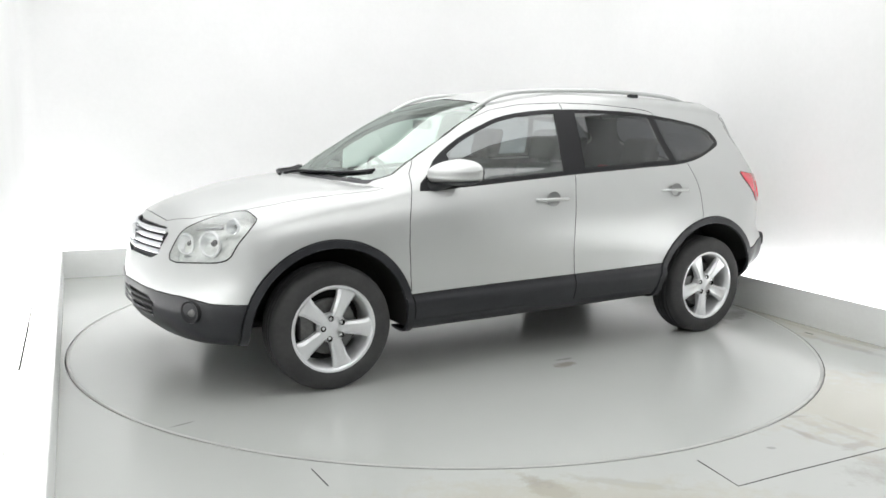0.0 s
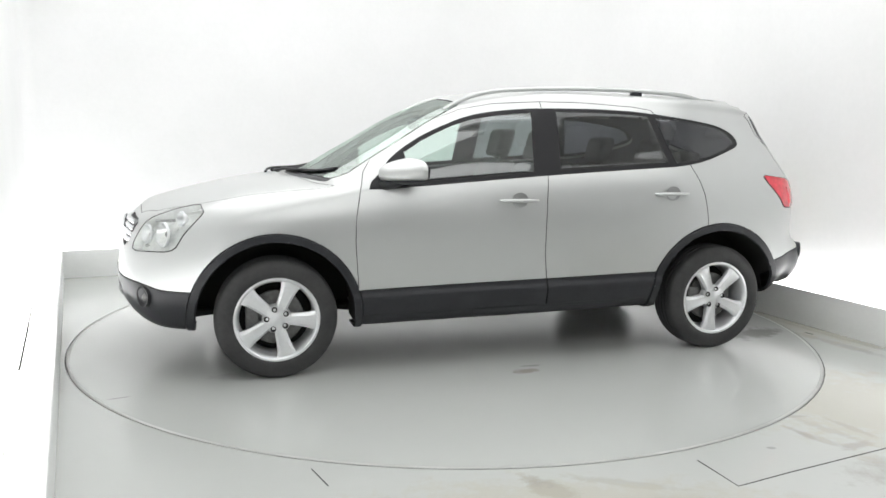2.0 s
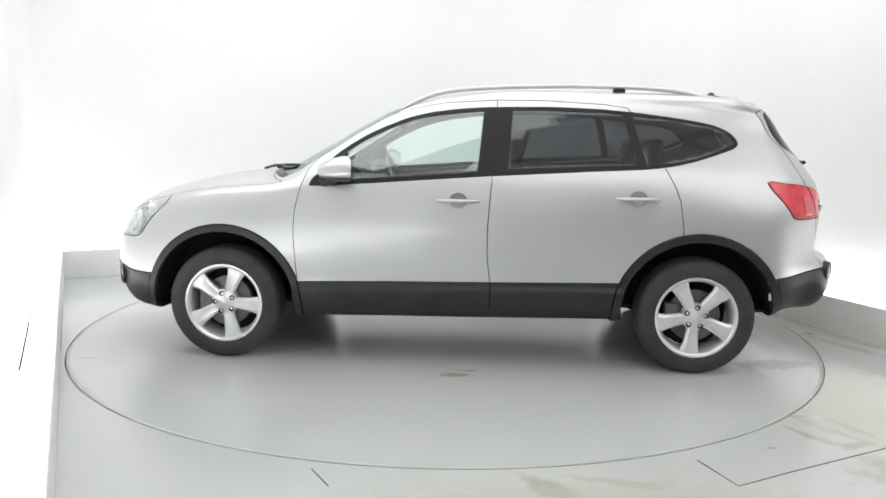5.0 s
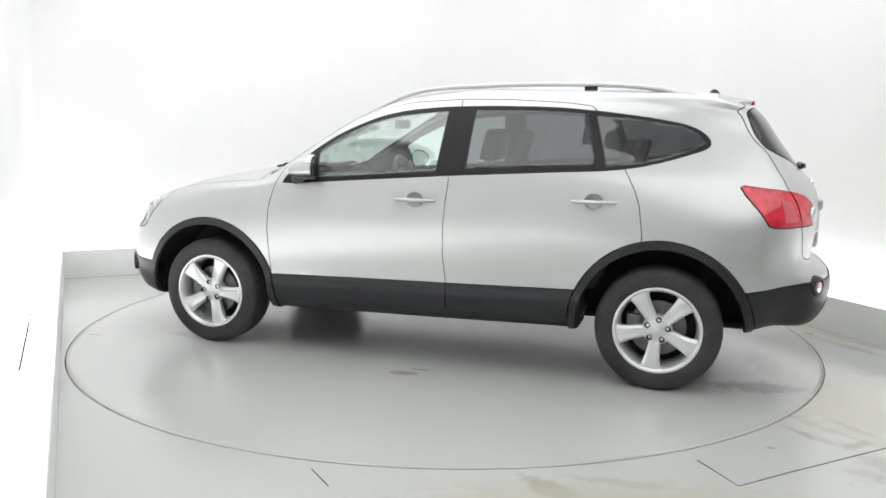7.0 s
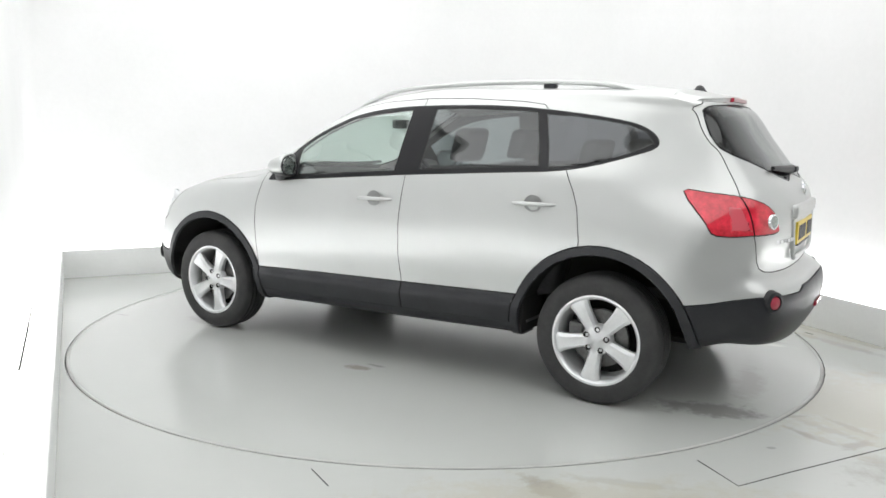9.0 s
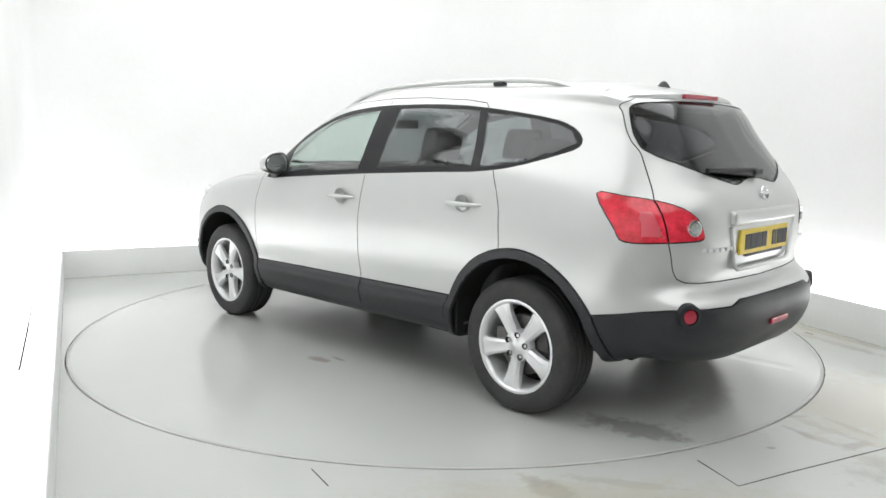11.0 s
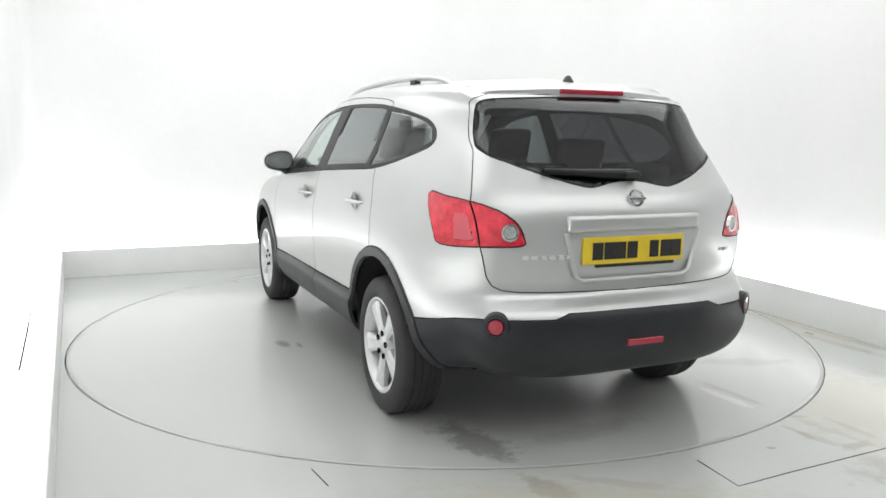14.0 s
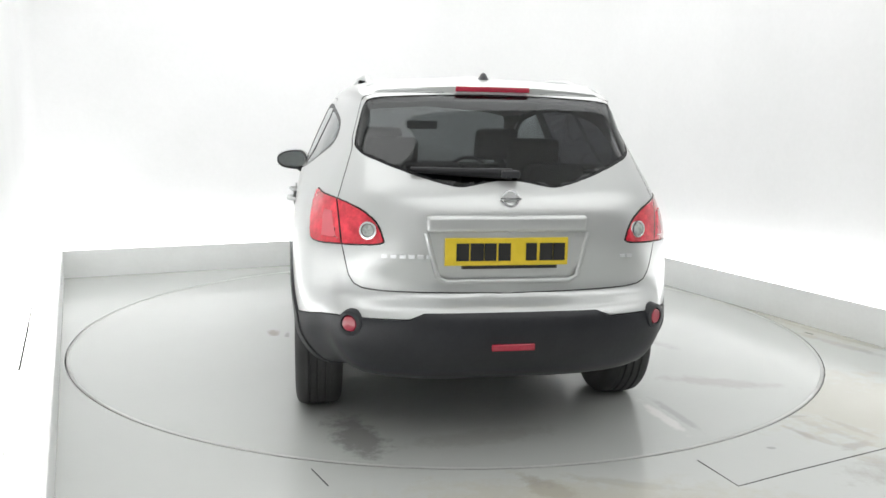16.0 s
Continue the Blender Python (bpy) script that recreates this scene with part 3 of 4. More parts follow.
def panel(names, both=False, gap=0.0024, rise=0.005, faces=None, sink=0.0):
    """A piece of the skin as a mesh of its own, with a dark folded rim. both: with its mirror image, joined on the middle line."""
    bm = bmesh.new()
    seen = {}
    for f in faces if faces is not None else [f for n in names for f in FOUND.get(n, [])]:
        vs = []
        for v in f.verts:
            if v not in seen:
                seen[v] = bm.verts.new(v.co - v.normal * sink)
            vs.append(seen[v])
        try:
            bm.faces.new(vs)
        except ValueError:
            pass
    if both:
        mirror(bm, True)
    bmesh.ops.remove_doubles(bm, verts=bm.verts[:], dist=0.0003)
    bm.normal_update()
    if gap:
        rim = bmesh.ops.inset_region(bm, faces=bm.faces[:], use_boundary=True, use_even_offset=False, thickness=gap, depth=rise)
        for f in rim["faces"]:
            f.material_index = 1
    return bm


def mirror(bm, keep=False):
    if keep:
        old = {v: bm.verts.new((v.co.x, -v.co.y, v.co.z)) for v in bm.verts[:]}
        for f in bm.faces[:]:
            try:
                bm.faces.new([old[v] for v in reversed(f.verts)])
            except ValueError:
                pass
    else:
        for v in bm.verts:
            v.co.y = -v.co.y
        bmesh.ops.reverse_faces(bm, faces=bm.faces[:])
    return bm


car = new("car")
tagged(car, "silver five-door crossover car with black lower cladding and roof rails", "car")


def sides(build):
    """Left and right copies of a piece: build(flip) makes one."""
    for flip in (False, True):
        build(flip)


def flipped(bm, flip):
    return mirror(bm) if flip else bm


def build_skin():
    part("body_shell", panel(["shell"], True), [PAINT, GAP], car, smooth=40)
    part("bonnet", panel(["bonnet"], True), [PAINT, GAP], car, smooth=40)
    gate = part("tailgate", panel(["gate"], True, .0030, .005), [PAINT, LINER], car, smooth=40)
    part("rear_window", panel(["rear_glass"], True, .012, .004), [REARGLASS, TRIM], gate, "dark tinted rear window", smooth=40)
    part("windscreen", panel(["screen"], True, .012, .004), [SCREENGLASS, TRIM], car, "greenish windscreen glass", smooth=40)
    part("front_apron", panel(["front_apron"], True, .004, .010), [PLASTIC, GAP], car, "black plastic lower bumper", smooth=40)
    part("rear_apron", panel(["rear_apron"], True, .004, .010), [PLASTIC, PLASTIC], car, "black plastic lower bumper", smooth=40)
    intake = part("intake", panel(["intake"], True, .006, .002, sink=.015), [LINER, PLASTIC], car, "dark lower air intake", smooth=40)
    for z in (.41, .44, .47):
        bm = bmesh.new()
        tube(bm, [(2.262 - .40 * (y * y), y, z) for y in np.linspace(-.40, .40, 13)], .006, 6)
        part("slat", bm, PLASTIC, intake, smooth=50)
    part("grille", panel(["grille"], True, .004, .002, sink=.012), [TRIM, GAP], car, "dark radiator grille", smooth=40)
    for flip in (False, True):
        for door_name, pane in (("door_front", "pane_front"), ("door_rear", "pane_rear")):
            d = part("door", flipped(panel([door_name]), flip), [PAINT, GAP], car, smooth=40)
            part("window_pane", flipped(panel([pane], False, .003, .002), flip), [CLEAR if pane == "pane_front" else PRIVACY, TRIM], d,
                 "clear green-tinted window glass" if pane == "pane_front" else "dark privacy window glass", smooth=40)
            build_handle(d, 0.0 if door_name == "door_front" else -1.005, .97 if door_name == "door_front" else 1.0, flip)
        part("quarter_window", flipped(panel(["pane_quarter"], False, .003, .002), flip), [PRIVACY, TRIM], car, "dark privacy window glass", smooth=40)
        part("window_surround", flipped(panel(["surround"], False, .003, .004), flip), [TRIM, GAP], car, "black window frames and pillars", smooth=40)
        part("sill_cladding", flipped(panel(["sill"], False, .004, .004), flip), [PLASTIC, GAP], car, "black plastic sill cladding", smooth=40)
        for piece in ("cladding_front", "cladding_rear"):
            part("door_cladding", flipped(panel([piece], False, .004, .012), flip), [PLASTIC, LINER], car, "black plastic door cladding", smooth=40)
        part("wheel_arch", flipped(panel(["arch_front"], False, .006, .016), flip), [PLASTIC, PLASTIC], car, "black plastic wheel arch trim", smooth=40)
        part("wheel_arch", flipped(panel(["arch_rear"], False, .006, .016), flip), [PLASTIC, PLASTIC], car, "black plastic wheel arch trim", smooth=40)
        build_tail_lamp(flip)
        build_headlamp(flip)


def build_handle(parent, x, z, flip):
    """A pull handle over a shallow round cup."""
    y = .895
    bm = bmesh.new()
    tube(bm, [(x + .118, y - .012, z), (x + .10, y + .012, z), (x + .05, y + .028, z + .001), (x - .05, y + .028, z + .001), (x - .10, y + .012, z), (x - .118, y - .012, z)],
         [.007, .009, .011, .011, .009, .007], 10)
    for v in bm.verts:
        v.co.y += (-.010 if z > .99 else 0)
    h = part("handle", flipped(bm, flip), PAINT, parent, "silver pull handle", smooth=50)
    # the cup's shade comes from its darker grey
    bm = bmesh.new()
    lathe(bm, [(.0, .0), (.031, .003), (.041, .010), (.044, .012)], "y", 28)
    for v in bm.verts:
        v.co = Vector((x + v.co.x * 1.15, y - .014 + v.co.y - (.005 if z > .99 else 0), z + .002 + v.co.z))
    part("handle_cup", flipped(bm, flip), CUP, parent, "recess behind the handle, its shade painted grey", smooth=50)


def build_tail_lamp(flip):
    fs = FOUND.get("tail_lamp", []) + FOUND.get("tail_insert", [])
    outer = [f for f in fs if not inside(VIEWS["rear"][0](f.calc_center_median()), GATE)]
    inner = [f for f in fs if f not in set(outer)]
    lamp = part("tail_lamp", flipped(panel([], False, .004, .009, outer), flip), [RED, INK], car, "red tail lamp", smooth=40)
    if inner:
        part("inner_lens", flipped(panel([], False, .004, .009, inner), flip), [RED, INK], lamp, smooth=40)
    part("pale_lens", flipped(panel(["tail_insert"], False, .012, .013), flip), [REDPALE, RED], lamp, "pale red ribbed lens", smooth=40)
    # round reversing lamp set in the inner lens
    bm = bmesh.new()
    lathe(bm, [(0, .012), (.024, .011), (.027, .006)], "y", 28)
    place_on(bm, Vector((-2.104, .574, .960)), Vector((-.93, .36, .05)))
    part("reversing_lens", flipped(bm, flip), LAMPGREY, lamp, "clear round reversing lens", smooth=50)
    bm = bmesh.new()
    lathe(bm, [(.027, .004), (.029, .013), (.036, .012), (.038, .002)], "y", 28)
    place_on(bm, Vector((-2.104, .574, .960)), Vector((-.93, .36, .05)))
    part("lens_ring", flipped(bm, flip), CHROME, lamp, "bright ring", smooth=50)


def place_on(bm, at, way):
    """Move a piece built round the y axis so that y points along way at a place."""
    q = Vector((0, 1, 0)).rotation_difference(way.normalized()).to_matrix().to_4x4()
    bmesh.ops.transform(bm, matrix=Matrix.Translation(at) @ q, verts=bm.verts[:])
    return bm


def build_headlamp(flip):
    lamp = part("headlamp", flipped(panel(["headlamp"], False, .012, -.045), flip), [REFLECT, REFLECT], car, "clear headlamp with bright reflectors", smooth=40)
    part("lens", flipped(panel(["headlamp"], False, .004, .006), flip), [LENS, INK], lamp, "clear lens", smooth=40)
    for at, r in ((Vector((1.945, .675, .785)), .060), (Vector((2.035, .545, .775)), .048), (Vector((1.845, .735, .875)), .036)):
        way = Vector((.85, .5, .1))
        bm = bmesh.new()
        lathe(bm, [(r * .38, -.012), (r * .55, -.008), (r * .8, .01), (r, .03), (r * 1.12, .028), (r * 1.16, .018)], "y", 28)
        bowl = part("reflector_bowl", flipped(place_on(bm, at, way), flip), ALLOY, lamp, smooth=50)
        bm = bmesh.new()
        lathe(bm, [(0, .004), (r * .25, .002), (r * .38, -.012)], "y", 20)
        part("bulb_shield", flipped(place_on(bm, at, way), flip), DISC, bowl, "dark bulb shield", smooth=50)
    # grey strips that darken the gaps between the bowls
    for a, b in ((Vector((1.90, .70, .715)), Vector((2.06, .565, .715))), (Vector((1.90, .70, .865)), Vector((2.0, .57, .850)))):
        part("gap_strip", flipped(tube(bmesh.new(), [a, (a + b) / 2 + Vector((.012, .012, 0)), b], .008, 8), flip), CUP, lamp, "grey strip darkening the gap between lamp bowls", smooth=50)


build_skin()


def fog_and_badges():
    for flip in (False, True):
        bm = bmesh.new()
        lathe(bm, [(0, .012), (.03, .010), (.036, .0)], "y", 24)
        place_on(bm, Vector((-2.151, .652, .588)), Vector((-.84, .54, .0)))
        part("reflector", flipped(bm, flip), DARKRED, car, "round red reflector", smooth=50)
        bm = bmesh.new()
        lathe(bm, [(.034, .004), (.036, .016), (.052, .012), (.058, -.02)], "y", 24)
        place_on(bm, Vector((-2.149, .650, .589)), Vector((-.84, .54, .0)))
        part("reflector_surround", flipped(bm, flip), PLASTIC, car, smooth=50)
        bm = bmesh.new()
        lathe(bm, [(0, -.012), (.035, -.010), (.046, .004), (.056, .008), (.062, -.008)], "y", 24)
        place_on(bm, Vector((2.073, .707, .459)), Vector((.82, .57, .0)))
        part("fog_lamp", flipped(bm, flip), TRIM, car, "dark round fog lamp recess", smooth=50)
        bm = bmesh.new()
        lathe(bm, [(0, .006), (.022, .004), (.03, -.004)], "y", 20)
        place_on(bm, Vector((2.071, .703, .459)), Vector((.82, .57, .0)))
        part("fog_lens", flipped(bm, flip), DISC, car, "clear fog lamp lens", smooth=50)
    bm = box(bmesh.new(), -2.276, -2.235, -.09, .09, .486, .514, .006)
    part("fog_light", bm, DARKRED, car, "red rear fog light bar")
    # number plate recess, handle bar, plate
    bm = box(bmesh.new(), -2.186, -2.13, -.325, .345, .958, 1.026, .018)
    part("tailgate_handle_bar", bm, PAINT, car, smooth=50)
    part("bar_joint", tube(bmesh.new(), [(-2.150, .325, 1.029), (-2.158, .2, 1.030), (-2.158, -.18, 1.030), (-2.150, -.305, 1.029)], .0035, 6), LINER, car, "dark joint round the handle bar")
    for k in range(2):
        bm = box(bmesh.new(), -2.135, -2.105, -.515 - .03 * k, -.492 - .03 * k, .842, .856, .002)
        part("badge_bar", bm, ALLOY, car)
    bm = bmesh.new()
    pts = [(.345, .955), (.30, .775), (.265, .755), (-.255, .755), (-.29, .775), (-.335, .955)]
    tube(bm, [(-2.163 - (.006 if z < .8 else 0), y, z) for y, z in pts], .011, 8)
    part("plate_recess_rim", bm, PAINT, car, smooth=60)
    pl = part("number_plate", box(bmesh.new(), -2.180, -2.168, -.245, .272, .822, .936, .004), YELLOW, car, "yellow number plate with plain dark bars")
    bm = bmesh.new()
    for k, w in enumerate((.052, .056, .05, .052, .0, .046, .056, .05)):
        if w:
            y = .225 - k * .058
            box(bm, -2.1825, -2.1795, y - w, y, .842, .914)
            part("bar", bm, INK, pl)
            bm = bmesh.new()
    part("plate_holder", box(bmesh.new(), -2.178, -2.16, -.20, .20, .808, .826, .002), INK, car)
    # round emblem: ring and bar
    bm = bmesh.new()
    lathe(bm, [(.026, .0), (.028, .007), (.035, .007), (.037, .0)], "y", 28)
    place_on(bm, Vector((-2.156, 0, 1.093)), Vector((-1, 0, .25)))
    em = part("emblem_ring", bm, CHROME, car, "round chrome emblem", smooth=50)
    part("emblem_bar", box(bmesh.new(), -2.168, -2.150, -.044, .044, 1.087, 1.098, .003), CHROME, em)
    # unreadable lettering as thin bars
    for k in range(7):
        bm = box(bmesh.new(), -2.172, -2.150, .56 - .036 * k - .024, .56 - .036 * k, .850, .866, .002)
        for v in bm.verts:
            v.co.x += .055 * max(0, (v.co.y - .34) / .2) ** 1.5
        part("badge_bar", bm, ALLOY, car)


fog_and_badges()


def build_spoiler():
    bm = bmesh.new()
    ys = [-.56, -.545, -.50, -.40, -.2, 0, .2, .40, .50, .545, .56]
    rows = []
    for y in ys:
        drop = .022 * (abs(y) / .53) ** 2 + .03 * max(0, (abs(y) - .5) / .06) ** 2
        tip = -1.805 + .36 * y * y
        prof = [(-1.50, 1.610), (-1.60, 1.602), (tip + .09, 1.580), (tip + .015, 1.567), (tip, 1.558), (tip + .008, 1.528), (tip + .035, 1.518), (-1.60, 1.52)]
        rows.append([bm.verts.new((x, y, z - drop)) for x, z in prof])
    for a, b in zip(rows, rows[1:]):
        for k in range(len(a)):
            bm.faces.new((a[k], a[(k + 1) % len(a)], b[(k + 1) % len(a)], b[k]))
    bm.faces.new(rows[0])
    bm.faces.new(rows[-1][::-1])
    bmesh.ops.recalc_face_normals(bm, faces=bm.faces[:])
    sp = part("roof_spoiler", bm, PAINT, car, smooth=35)
    part("brake_light", box(bmesh.new(), -1.808, -1.76, -.165, .17, 1.534, 1.557, .006), DARKRED, sp, "dull red high-level brake light")
    bm = bmesh.new()
    lathe(bm, [(.0, .038), (.010, .034), (.020, .016), (.028, .0)], "z", 16)
    for v in bm.verts:
        v.co = Vector((-1.585 + v.co.x * 1.5, v.co.y, 1.596 + v.co.z))
    part("aerial_base", bm, PLASTIC, car, "short black aerial base", smooth=60)


build_spoiler()


def build_rails():
    for flip in (False, True):
        pts = [(.37, .548, 1.483), (.29, .54, 1.528), (.18, .53, 1.573), (0, .525, 1.608), (-.35, .52, 1.628), (-.7, .52, 1.634), (-1.05, .52, 1.627), (-1.28, .52, 1.608), (-1.42, .522, 1.572)]
        pts = [tuple(p) for p in spline(pts, 4)]
        bm = tube(bmesh.new(), pts, .0135, 10)
        rail = part("roof_rail", flipped(bm, flip), PAINT, car, "silver roof rail", smooth=50)
        bm = box(bmesh.new(), -.955, -.885, .505, .54, 1.575, 1.622, .005)
        part("rail_foot", flipped(bm, flip), PLASTIC, rail, "black rail foot")
        for x, zz in ((-1.40, 1.548),):
            bm = box(bmesh.new(), x - .05, x + .04, .512, .542, zz, zz + .03, .008)
            part("rail_end", flipped(bm, flip), PAINT, rail)


build_rails()


def build_mirrors():
    for flip in (False, True):
        def pod(low, high, grow):
            """The swept shell of the mirror between two heights of its unit form."""
            bm = bmesh.new()
            bmesh.ops.create_icosphere(bm, subdivisions=5, radius=1.0)
            for v in bm.verts:
                v.co.z = min(max(v.co.z, low), high)
            for v in bm.verts:
                x, y, z = (math.copysign(abs(a) ** .72, a) for a in v.co)
                front = .165 * x * grow if x > 0 else max(x * .06, -.026) * grow
                taper = 1 - .16 * y - .25 * max(x, 0)
                v.co = Vector((.645 + front - .035 * y, .925 + y * .108 * grow - .28 * max(front, 0), 1.137 + z * .072 * taper * grow - .10 * max(front, 0)))
            bmesh.ops.remove_doubles(bm, verts=bm.verts[:], dist=.0004)
            bmesh.ops.dissolve_degenerate(bm, edges=bm.edges[:], dist=.0003)
            return bm
        mir = part("wing_mirror", flipped(pod(-.55, 1, 1), flip), PAINT, car, "silver wing mirror", smooth=50)
        part("mirror_base", flipped(pod(-1, -.55, .97), flip), PLASTIC, mir, "black lower shell", smooth=50)
        bm = bmesh.new()
        lathe(bm, [(0, .0), (.9, .002), (1.0, -.004)], "y", 32)
        place_on(bm, Vector((0, 0, 0)), Vector((-1, 0, 0)))
        for v in bm.verts:
            y, z = (math.copysign(abs(a) ** .8, a) for a in (v.co.y, v.co.z))
            v.co = Vector((.617 + v.co.x - .035 * y, .925 + y * .098, 1.137 + z * .060 * (1 - .16 * y)))
        part("mirror_glass", flipped(bm, flip), MIRROR, mir, "dark mirror glass")
        bm = bmesh.new()
        lathe(bm, [(.93, -.004), (1.0, .004), (1.09, .002), (1.1, -.012)], "y", 32)
        place_on(bm, Vector((0, 0, 0)), Vector((-1, 0, 0)))
        for v in bm.verts:
            y, z = (math.copysign(abs(a) ** .8, a) for a in (v.co.y, v.co.z))
            v.co = Vector((.617 + v.co.x - .035 * y, .925 + y * .098, 1.137 + z * .060 * (1 - .16 * y)))
        part("mirror_rim", flipped(bm, flip), TRIM, mir, "black rim", smooth=50)
        bm = bmesh.new()
        tube(bm, [(.80, .795, 1.060), (.78, .835, 1.060), (.74, .862, 1.072), (.70, .885, 1.09)], [.034, .032, .030, .028], 12)
        part("mirror_arm", flipped(bm, flip), PLASTIC, mir, "black mirror arm", smooth=60)


build_mirrors()


def build_wipers():
    tree = BVHTree.FromBMesh(SKIN)

    def over(x, y, rise):
        """A point at a height above the skin."""
        hit = tree.ray_cast(Vector((x, max(abs(y), .003), 3)), Vector((0, 0, -1)))[0]
        return Vector((x, y, (hit.z if hit else 1.08) + rise))
    for pts, lifts in (([(1.38, .0), (1.35, -.14), (1.27, -.32), (1.14, -.50), (1.05, -.60)], (.010, .026, .030, .032, .030)),
                       ([(1.30, -.16), (1.26, -.02), (1.20, .16), (1.12, .36), (1.06, .48), (1.02, .54)], (.012, .026, .024, .016, .012, .010))):
        path = [over(x, y, h) for (x, y), h in zip(pts, lifts)]
        wiper = part("wiper", tube(bmesh.new(), spline(path, 4), .009, 8), TRIM, car, "black windscreen wiper", smooth=60)
        blade = [over(x - .018, y, h * .55) for (x, y), h in list(zip(pts, lifts))[1:]]
        part("wiper_blade", tube(bmesh.new(), spline(blade, 4), .009, 6), TRIM, wiper, smooth=60)
    bm = bmesh.new()
    n = 24
    rows = []
    for k in range(n + 1):
        y = -.62 + 1.24 * k / n
        x = 1.222 - .15 * (abs(y) / .62) ** 2.2
        wide = .045 - .03 * (abs(y) / .62) ** 2
        rows.append([bm.verts.new(over(x + wide, y, -.004)), bm.verts.new(over(x + wide - .006, y, .006)), bm.verts.new(over(x - .02, y, .006)), bm.verts.new(over(x - .03, y, -.004))])
    for a, b in zip(rows, rows[1:]):
        for k in range(4):
            bm.faces.new((a[k], b[k], b[(k + 1) % 4], a[(k + 1) % 4]))
    bm.faces.new(rows[0])
    bm.faces.new(rows[-1][::-1])
    bmesh.ops.recalc_face_normals(bm, faces=bm.faces[:])
    part("scuttle_panel", bm, PLASTIC, car, "black scuttle panel", smooth=50)
    rw = part("rear_wiper", tube(bmesh.new(), [(-2.09, -.02, 1.19), (-2.085, .15, 1.195), (-2.06, .40, 1.205)], [.024, .019, .011], 8), TRIM, car, "black rear wiper", smooth=60)
    part("wiper_pivot", box(bmesh.new(), -2.12, -2.06, -.05, .03, 1.175, 1.205, .01), PLASTIC, rw)
    for k, z in enumerate((.826, .790, .755, .72)):
        bm = bmesh.new()
        w = .415 - .004 * k
        tube(bm, [(2.222 - .42 * (y * y) - (z - .7) * .25, y, z) for y in np.linspace(-w, w, 13)], .0155, 8)
        part("grille_slat", bm, CHROME, car, "bright grille slat", smooth=60)
    bm = bmesh.new()
    lathe(bm, [(.0, .012), (.03, .012), (.05, .012), (.056, .0)], "y", 28)
    place_on(bm, Vector((2.22, 0, .785)), Vector((1, 0, .2)))
    part("front_emblem", bm, CHROME, car, "round chrome emblem", smooth=50)


build_wipers()


# ---------------------------------------------------------------- wheels
def build_wheel(turn):
    """A wheel round the y axis, its face towards +y."""
    w = new("wheel")
    w.parent = car
    R = .334
    bm = bmesh.new()
    lathe(bm, [(.222, .095), (.235, .106), (.265, .112), (.295, .108), (.318, .098), (.328, .085), (.3335, .06), (R, .052), (.326, .050), (.326, .042), (R, .040), (R, .016), (.326, .014), (.326, .006), (R, .004), (R, -.022), (.326, -.024), (.326, -.032), (R, -.034), (R, -.05), (.33, -.052), (.3335, -.06), (.328, -.085), (.318, -.098), (.295, -.108), (.265, -.112), (.235, -.106), (.222, -.095)], "y", 64, True)
    part("tyre", bm, TYRE, w, "black tyre", smooth=40)
    bm = bmesh.new()
    lathe(bm, [(.205, -.10), (.200, .05), (.207, .075), (.213, .098), (.222, .105), (.234, .104), (.234, .095), (.222, .09), (.215, -.10)], "y", 64, True)
    rim = part("rim", bm, ALLOY, w, "silver alloy rim", smooth=40)
    for k in range(5):
        bm = bmesh.new()
        rows = []
        for r, half, h, deep in ((.03, .022, .082, .05), (.06, .030, .088, .05), (.09, .033, .092, .045), (.13, .037, .096, .04), (.17, .043, .099, .035), (.205, .054, .099, .03), (.222, .062, .095, .03)):
            rows.append([bm.verts.new((r, h - deep, -half)), bm.verts.new((r, h - .012, -half)), bm.verts.new((r, h, -half * .62)), bm.verts.new((r, h - .004, 0)),
                         bm.verts.new((r, h, half * .62)), bm.verts.new((r, h - .012, half)), bm.verts.new((r, h - deep, half))])
        for a, b in zip(rows, rows[1:]):
            for j in range(6):
                bm.faces.new((a[j], a[j + 1], b[j + 1], b[j]))
        bmesh.ops.recalc_face_normals(bm, faces=bm.faces[:])
        part("spoke", bm, ALLOY, w, smooth=40, local=pose(0, 0, 0, 0, turn + 72 * k, 0))
        # shallow bolt hole; black colour stands in for the shade of its depth
        bm = bmesh.new()
        lathe(bm, [(.0, .080), (.011, .081), (.014, .084), (.0155, .0886)], "y", 14)
        a = radians(turn + 72 * k + 36)
        bmesh.ops.translate(bm, verts=bm.verts[:], vec=(.057 * math.cos(-a), 0.006, .057 * math.sin(-a)))
        part("bolt_recess", bm, LINER, w, "wheel bolt recess, its shade painted black", smooth=50)
    bm = bmesh.new()
    lathe(bm, [(.0, .094), (.024, .093), (.030, .088), (.074, .086), (.080, .075), (.08, .04)], "y", 40)
    part("hub", bm, ALLOY, w, smooth=40)
    bm = bmesh.new()
    lathe(bm, [(.05, .03), (.148, .03), (.15, .026), (.15, .006), (.05, .006)], "y", 40, True)
    part("brake_disc", bm, DISC, w, "grey steel brake disc", smooth=40)
    bm = box(bmesh.new(), .09, .165, -.01, .05, -.06, .07, .012)
    part("caliper", bm, DISC, w)
    bm = bmesh.new()
    lathe(bm, [(.0, -.06), (.2, -.06), (.2, -.065), (0, -.065)], "y", 32)
    part("backing", bm, LINER, w)
    return w


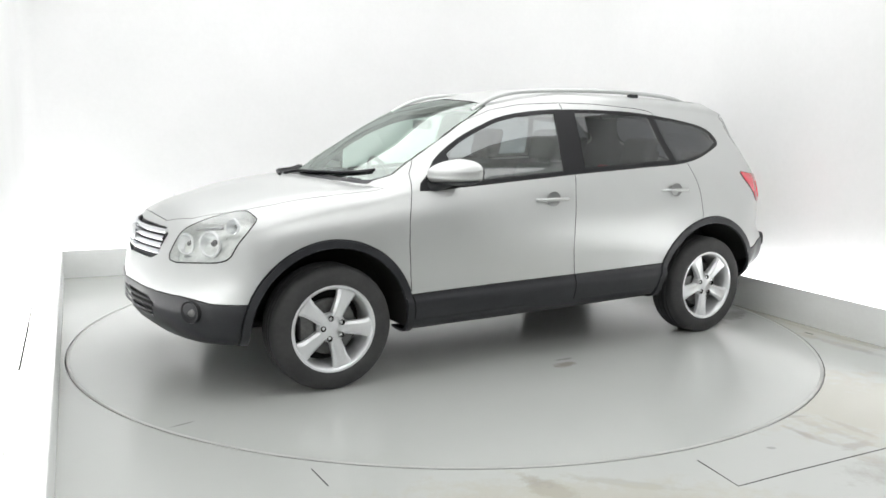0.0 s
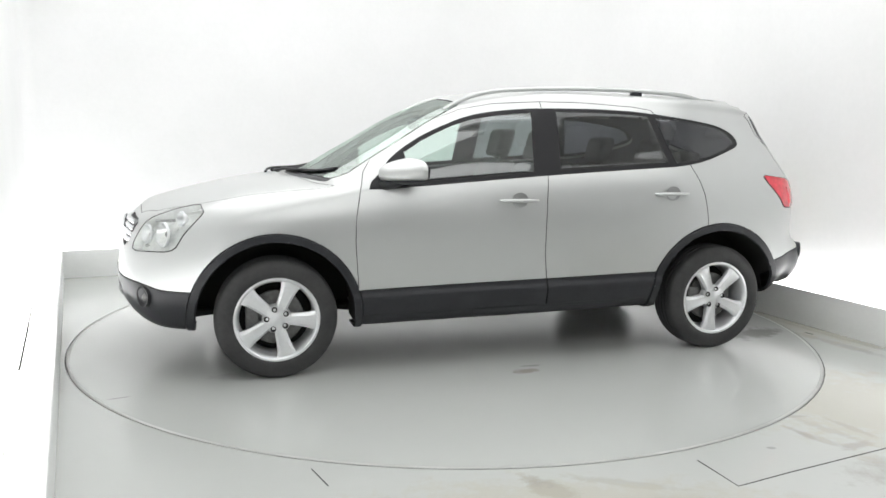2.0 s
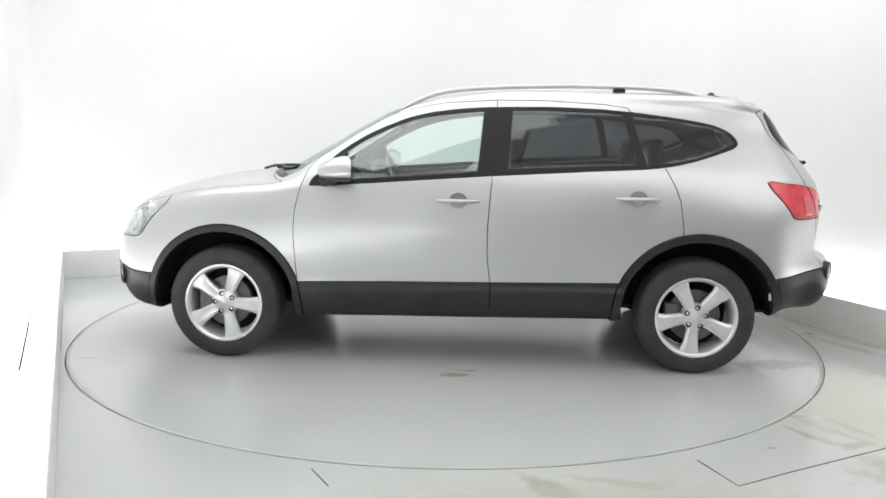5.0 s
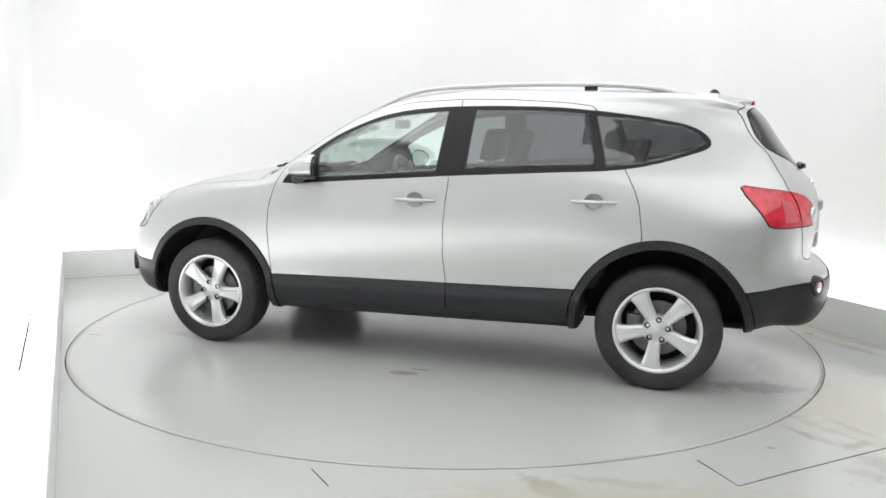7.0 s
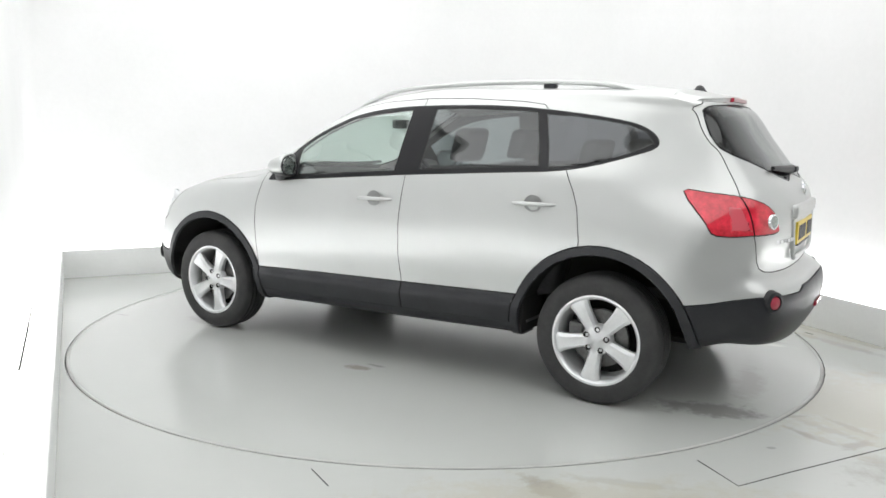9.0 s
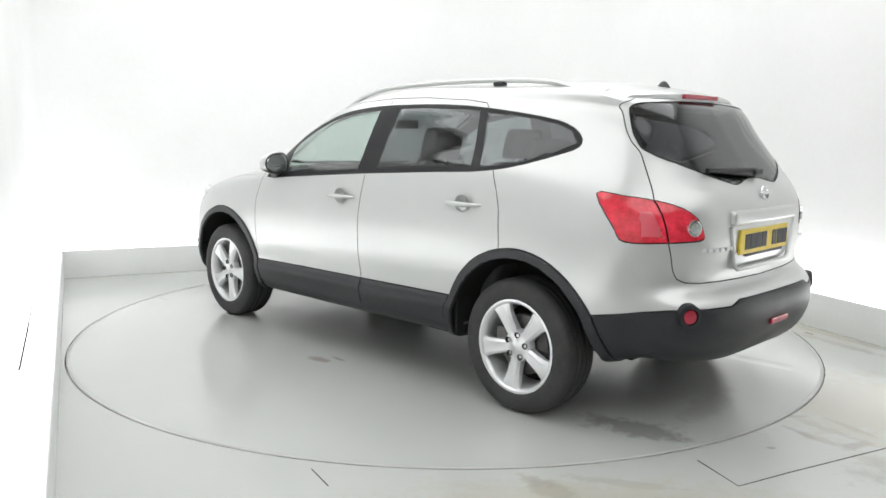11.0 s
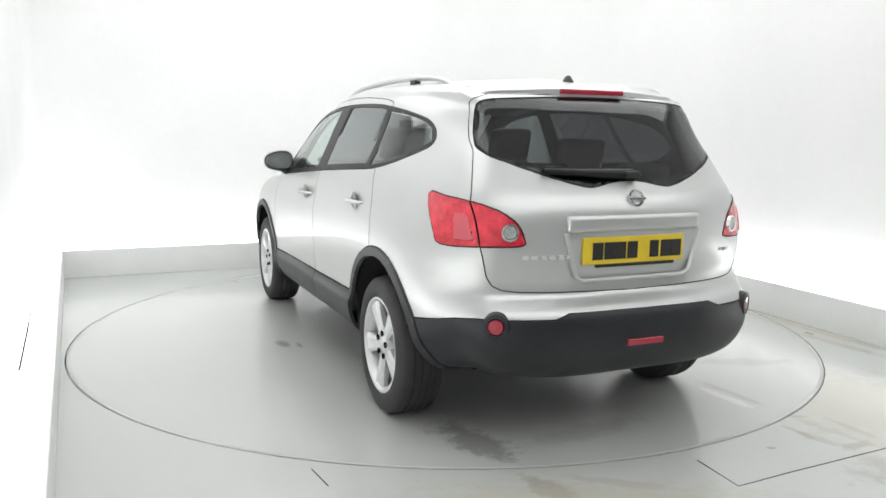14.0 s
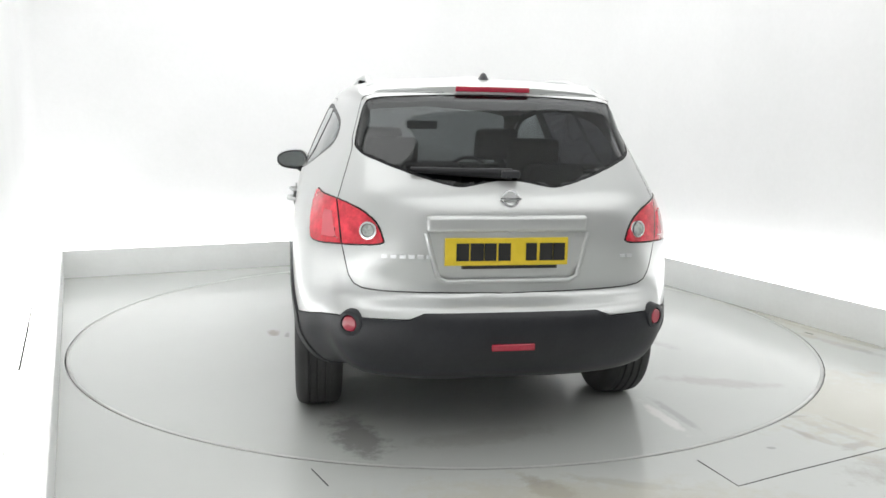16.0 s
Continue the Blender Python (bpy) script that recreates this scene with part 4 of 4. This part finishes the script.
def build_wheels():
    for x, turn in ((FX, 176), (RX, 155)):
        w = build_wheel(turn)
        w.matrix_basis = pose(x, .770, HUBZ)
        o = copy_thing(w, pose(x, -.770, HUBZ, 0, 0, 180))
        for flip in (False, True):
            bm = bmesh.new()
            r = .45
            rows = []
            for k in range(27):
                a = math.pi * min(max((k - 1) / 24, .005), .995)
                c, s = r * math.cos(a), r * math.sin(a)
                if k in (0, 26):        # straight down to the lower edge
                    s = (-.05 if x > 0 else -.02) if k == 0 else (-.05 if x > 0 else .035)
                edge = .86 if s > .14 else .73
                rows.append([bm.verts.new((x + c, edge, HUBZ + s)), bm.verts.new((x + c, .50, HUBZ + s)), bm.verts.new((x + c * .1, .50, HUBZ + s * .1))])
            for a, b in zip(rows, rows[1:]):
                bm.faces.new((a[0], b[0], b[1], a[1]))
                bm.faces.new((a[1], b[1], b[2], a[2]))
            part("wheel_liner", flipped(bm, flip), LINER, car, "black wheel well liner", smooth=40)


build_wheels()


# ---------------------------------------------------------------- underside and cabin
def build_inside():
    bm = box(bmesh.new(), -1.85, 1.85, -.60, .60, .315, .345, .01)
    part("underbody", bm, LINER, car, "dark underbody")
    for side in (-1, 1):
        y0, y1 = sorted((side * .55, side * .835))
        part("sill_underside", box(bmesh.new(), -.91, .925, y0, y1, .30, .345, .008), LINER, car)
        y0, y1 = sorted((side * .60, side * .845))
        part("mud_flap", box(bmesh.new(), .925, .95, y0, y1, .285, .47, .006), LINER, car, "black rubber mud flap")
        part("mud_flap", box(bmesh.new(), -.945, -.92, y0, y1, .30, .50, .006), LINER, car, "black rubber mud flap")
    bm = box(bmesh.new(), -.95, .94, -.80, .80, .345, .37, .02)
    part("cabin_floor", bm, CABIN, car)
    for x in (FX, RX):
        part("axle", tube(bmesh.new(), [(x - .02, -.68, .32), (x, 0, .30), (x - .02, .68, .32)], .035, 10), LINER, car)
    part("exhaust", tube(bmesh.new(), [(.4, -.2, .29), (-1.2, -.25, .29), (-1.6, -.35, .33), (-1.75, -.4, .34)], [.03, .03, .06, .03], 12), LINER, car, smooth=50)
    # lower lining, up to the windows
    fs = [f for n in ("shell", "gate", "door_front", "door_rear") for f in FOUND.get(n, []) if abs(f.calc_center_median().x + .45) < 1.55 and .5 < f.calc_center_median().z < 1.5 and f.calc_center_median().x < .98]
    part("cabin_lining", panel([], True, 0, 0, fs, .035), CABIN, car, "dark cabin lining", smooth=50)
    fs = [f for f in FOUND["shell"] if f.calc_center_median().z > 1.5 and f.calc_center_median().x < .3]
    part("headlining", panel([], True, 0, 0, fs, .04), HEADLINE, car, "pale grey headlining", smooth=50)
    # dashboard
    bm = box(bmesh.new(), .62, 1.08, -.74, .74, .75, 1.03, .06)
    part("dashboard", bm, CABIN, car, "dark dashboard", smooth=50)
    bm = bmesh.new()
    ring = [(0, .18 * math.cos(2 * math.pi * k / 28), .18 * math.sin(2 * math.pi * k / 28)) for k in range(29)]
    tube(bm, ring, .016, 8)
    tube(bm, [(0, -.17, 0), (.03, 0, -.02), (0, .17, 0)], .02, 8)
    part("steering_wheel", bm, CABIN, car, "dark steering wheel", smooth=60, local=pose(.52, -.38, 1.0, 0, 22, 0))
    part("interior_mirror", box(bmesh.new(), .40, .43, -.11, .11, 1.37, 1.43, .01), CABIN, car)
    for x, y, w, s in ((.10, .37, .25, 1), (.10, -.37, .25, 1), (-.72, .38, .30, .95), (-.72, -.38, .30, .95), (-1.42, .28, .22, .85), (-1.42, -.28, .22, .85)):
        seat = new("seat")
        seat.parent = car
        seat.matrix_basis = pose(x, y, .36)
        part("seat_cushion", box(bmesh.new(), -.24, .27, -w, w, .10, .30 * s, .05), SEAT, seat, smooth=60)
        bm = box(bmesh.new(), -.08, .07, -w, w, .12, .80 * s, .055)
        for v in bm.verts:
            v.co.x -= .24 + .28 * (v.co.z - .2)
            if v.co.z > .5:
                v.co.y *= 1 - .35 * (v.co.z - .5)
        part("backrest", bm, SEAT, seat, smooth=60)
        bm = box(bmesh.new(), -.06, .05, -.135, .135, .82 * s, 1.02 * s, .045)
        for v in bm.verts:
            v.co.x -= .24 + .26 * (v.co.z - .2)
        hr = part("headrest", bm, SEAT, seat, smooth=60)
        for yy in (-.06, .06):
            part("headrest_post", tube(bmesh.new(), [(-.24 - .15, yy, .74 * s), (-.24 - .18, yy, .86 * s)], .007, 6), CHROME, seat)


build_inside()


# ---------------------------------------------------------------- floor lines
def build_lines():
    def line(pts, w=.004):
        bm = bmesh.new()
        tube(bm, [(x, y, 0.0) for x, y in pts], w, 6)
        for v in bm.verts:
            v.co.z *= .35
        tagged(part("floor_joint", bm, GROOVE), "thin dark joint in the floor", kind="structure")
    line([(1.08, -2.32), (1.165, -2.56), (1.43, -2.42), (1.97, -2.15), (3.2, -1.55)])
    line([(-.53, -2.47), (-.44, -2.62)], .003)
    line([(2.53, -.10), (2.56, -.15)], .006)


build_lines()


def motions():
    rows, turns = [], []
    for k in range(0, 33):
        t = k * 0.5
        a = 210.458 - 6.8707 * t - 0.00805 * (t - 8) ** 2
        spin = pose(0, 0, 0, 0, 0, a)
        rows.append((t, spin @ pose(-0.1363, 0.1410, 0)))
        turns.append((t, spin))
    walk(car, rows)
    walk(turntable, turns)


motions()
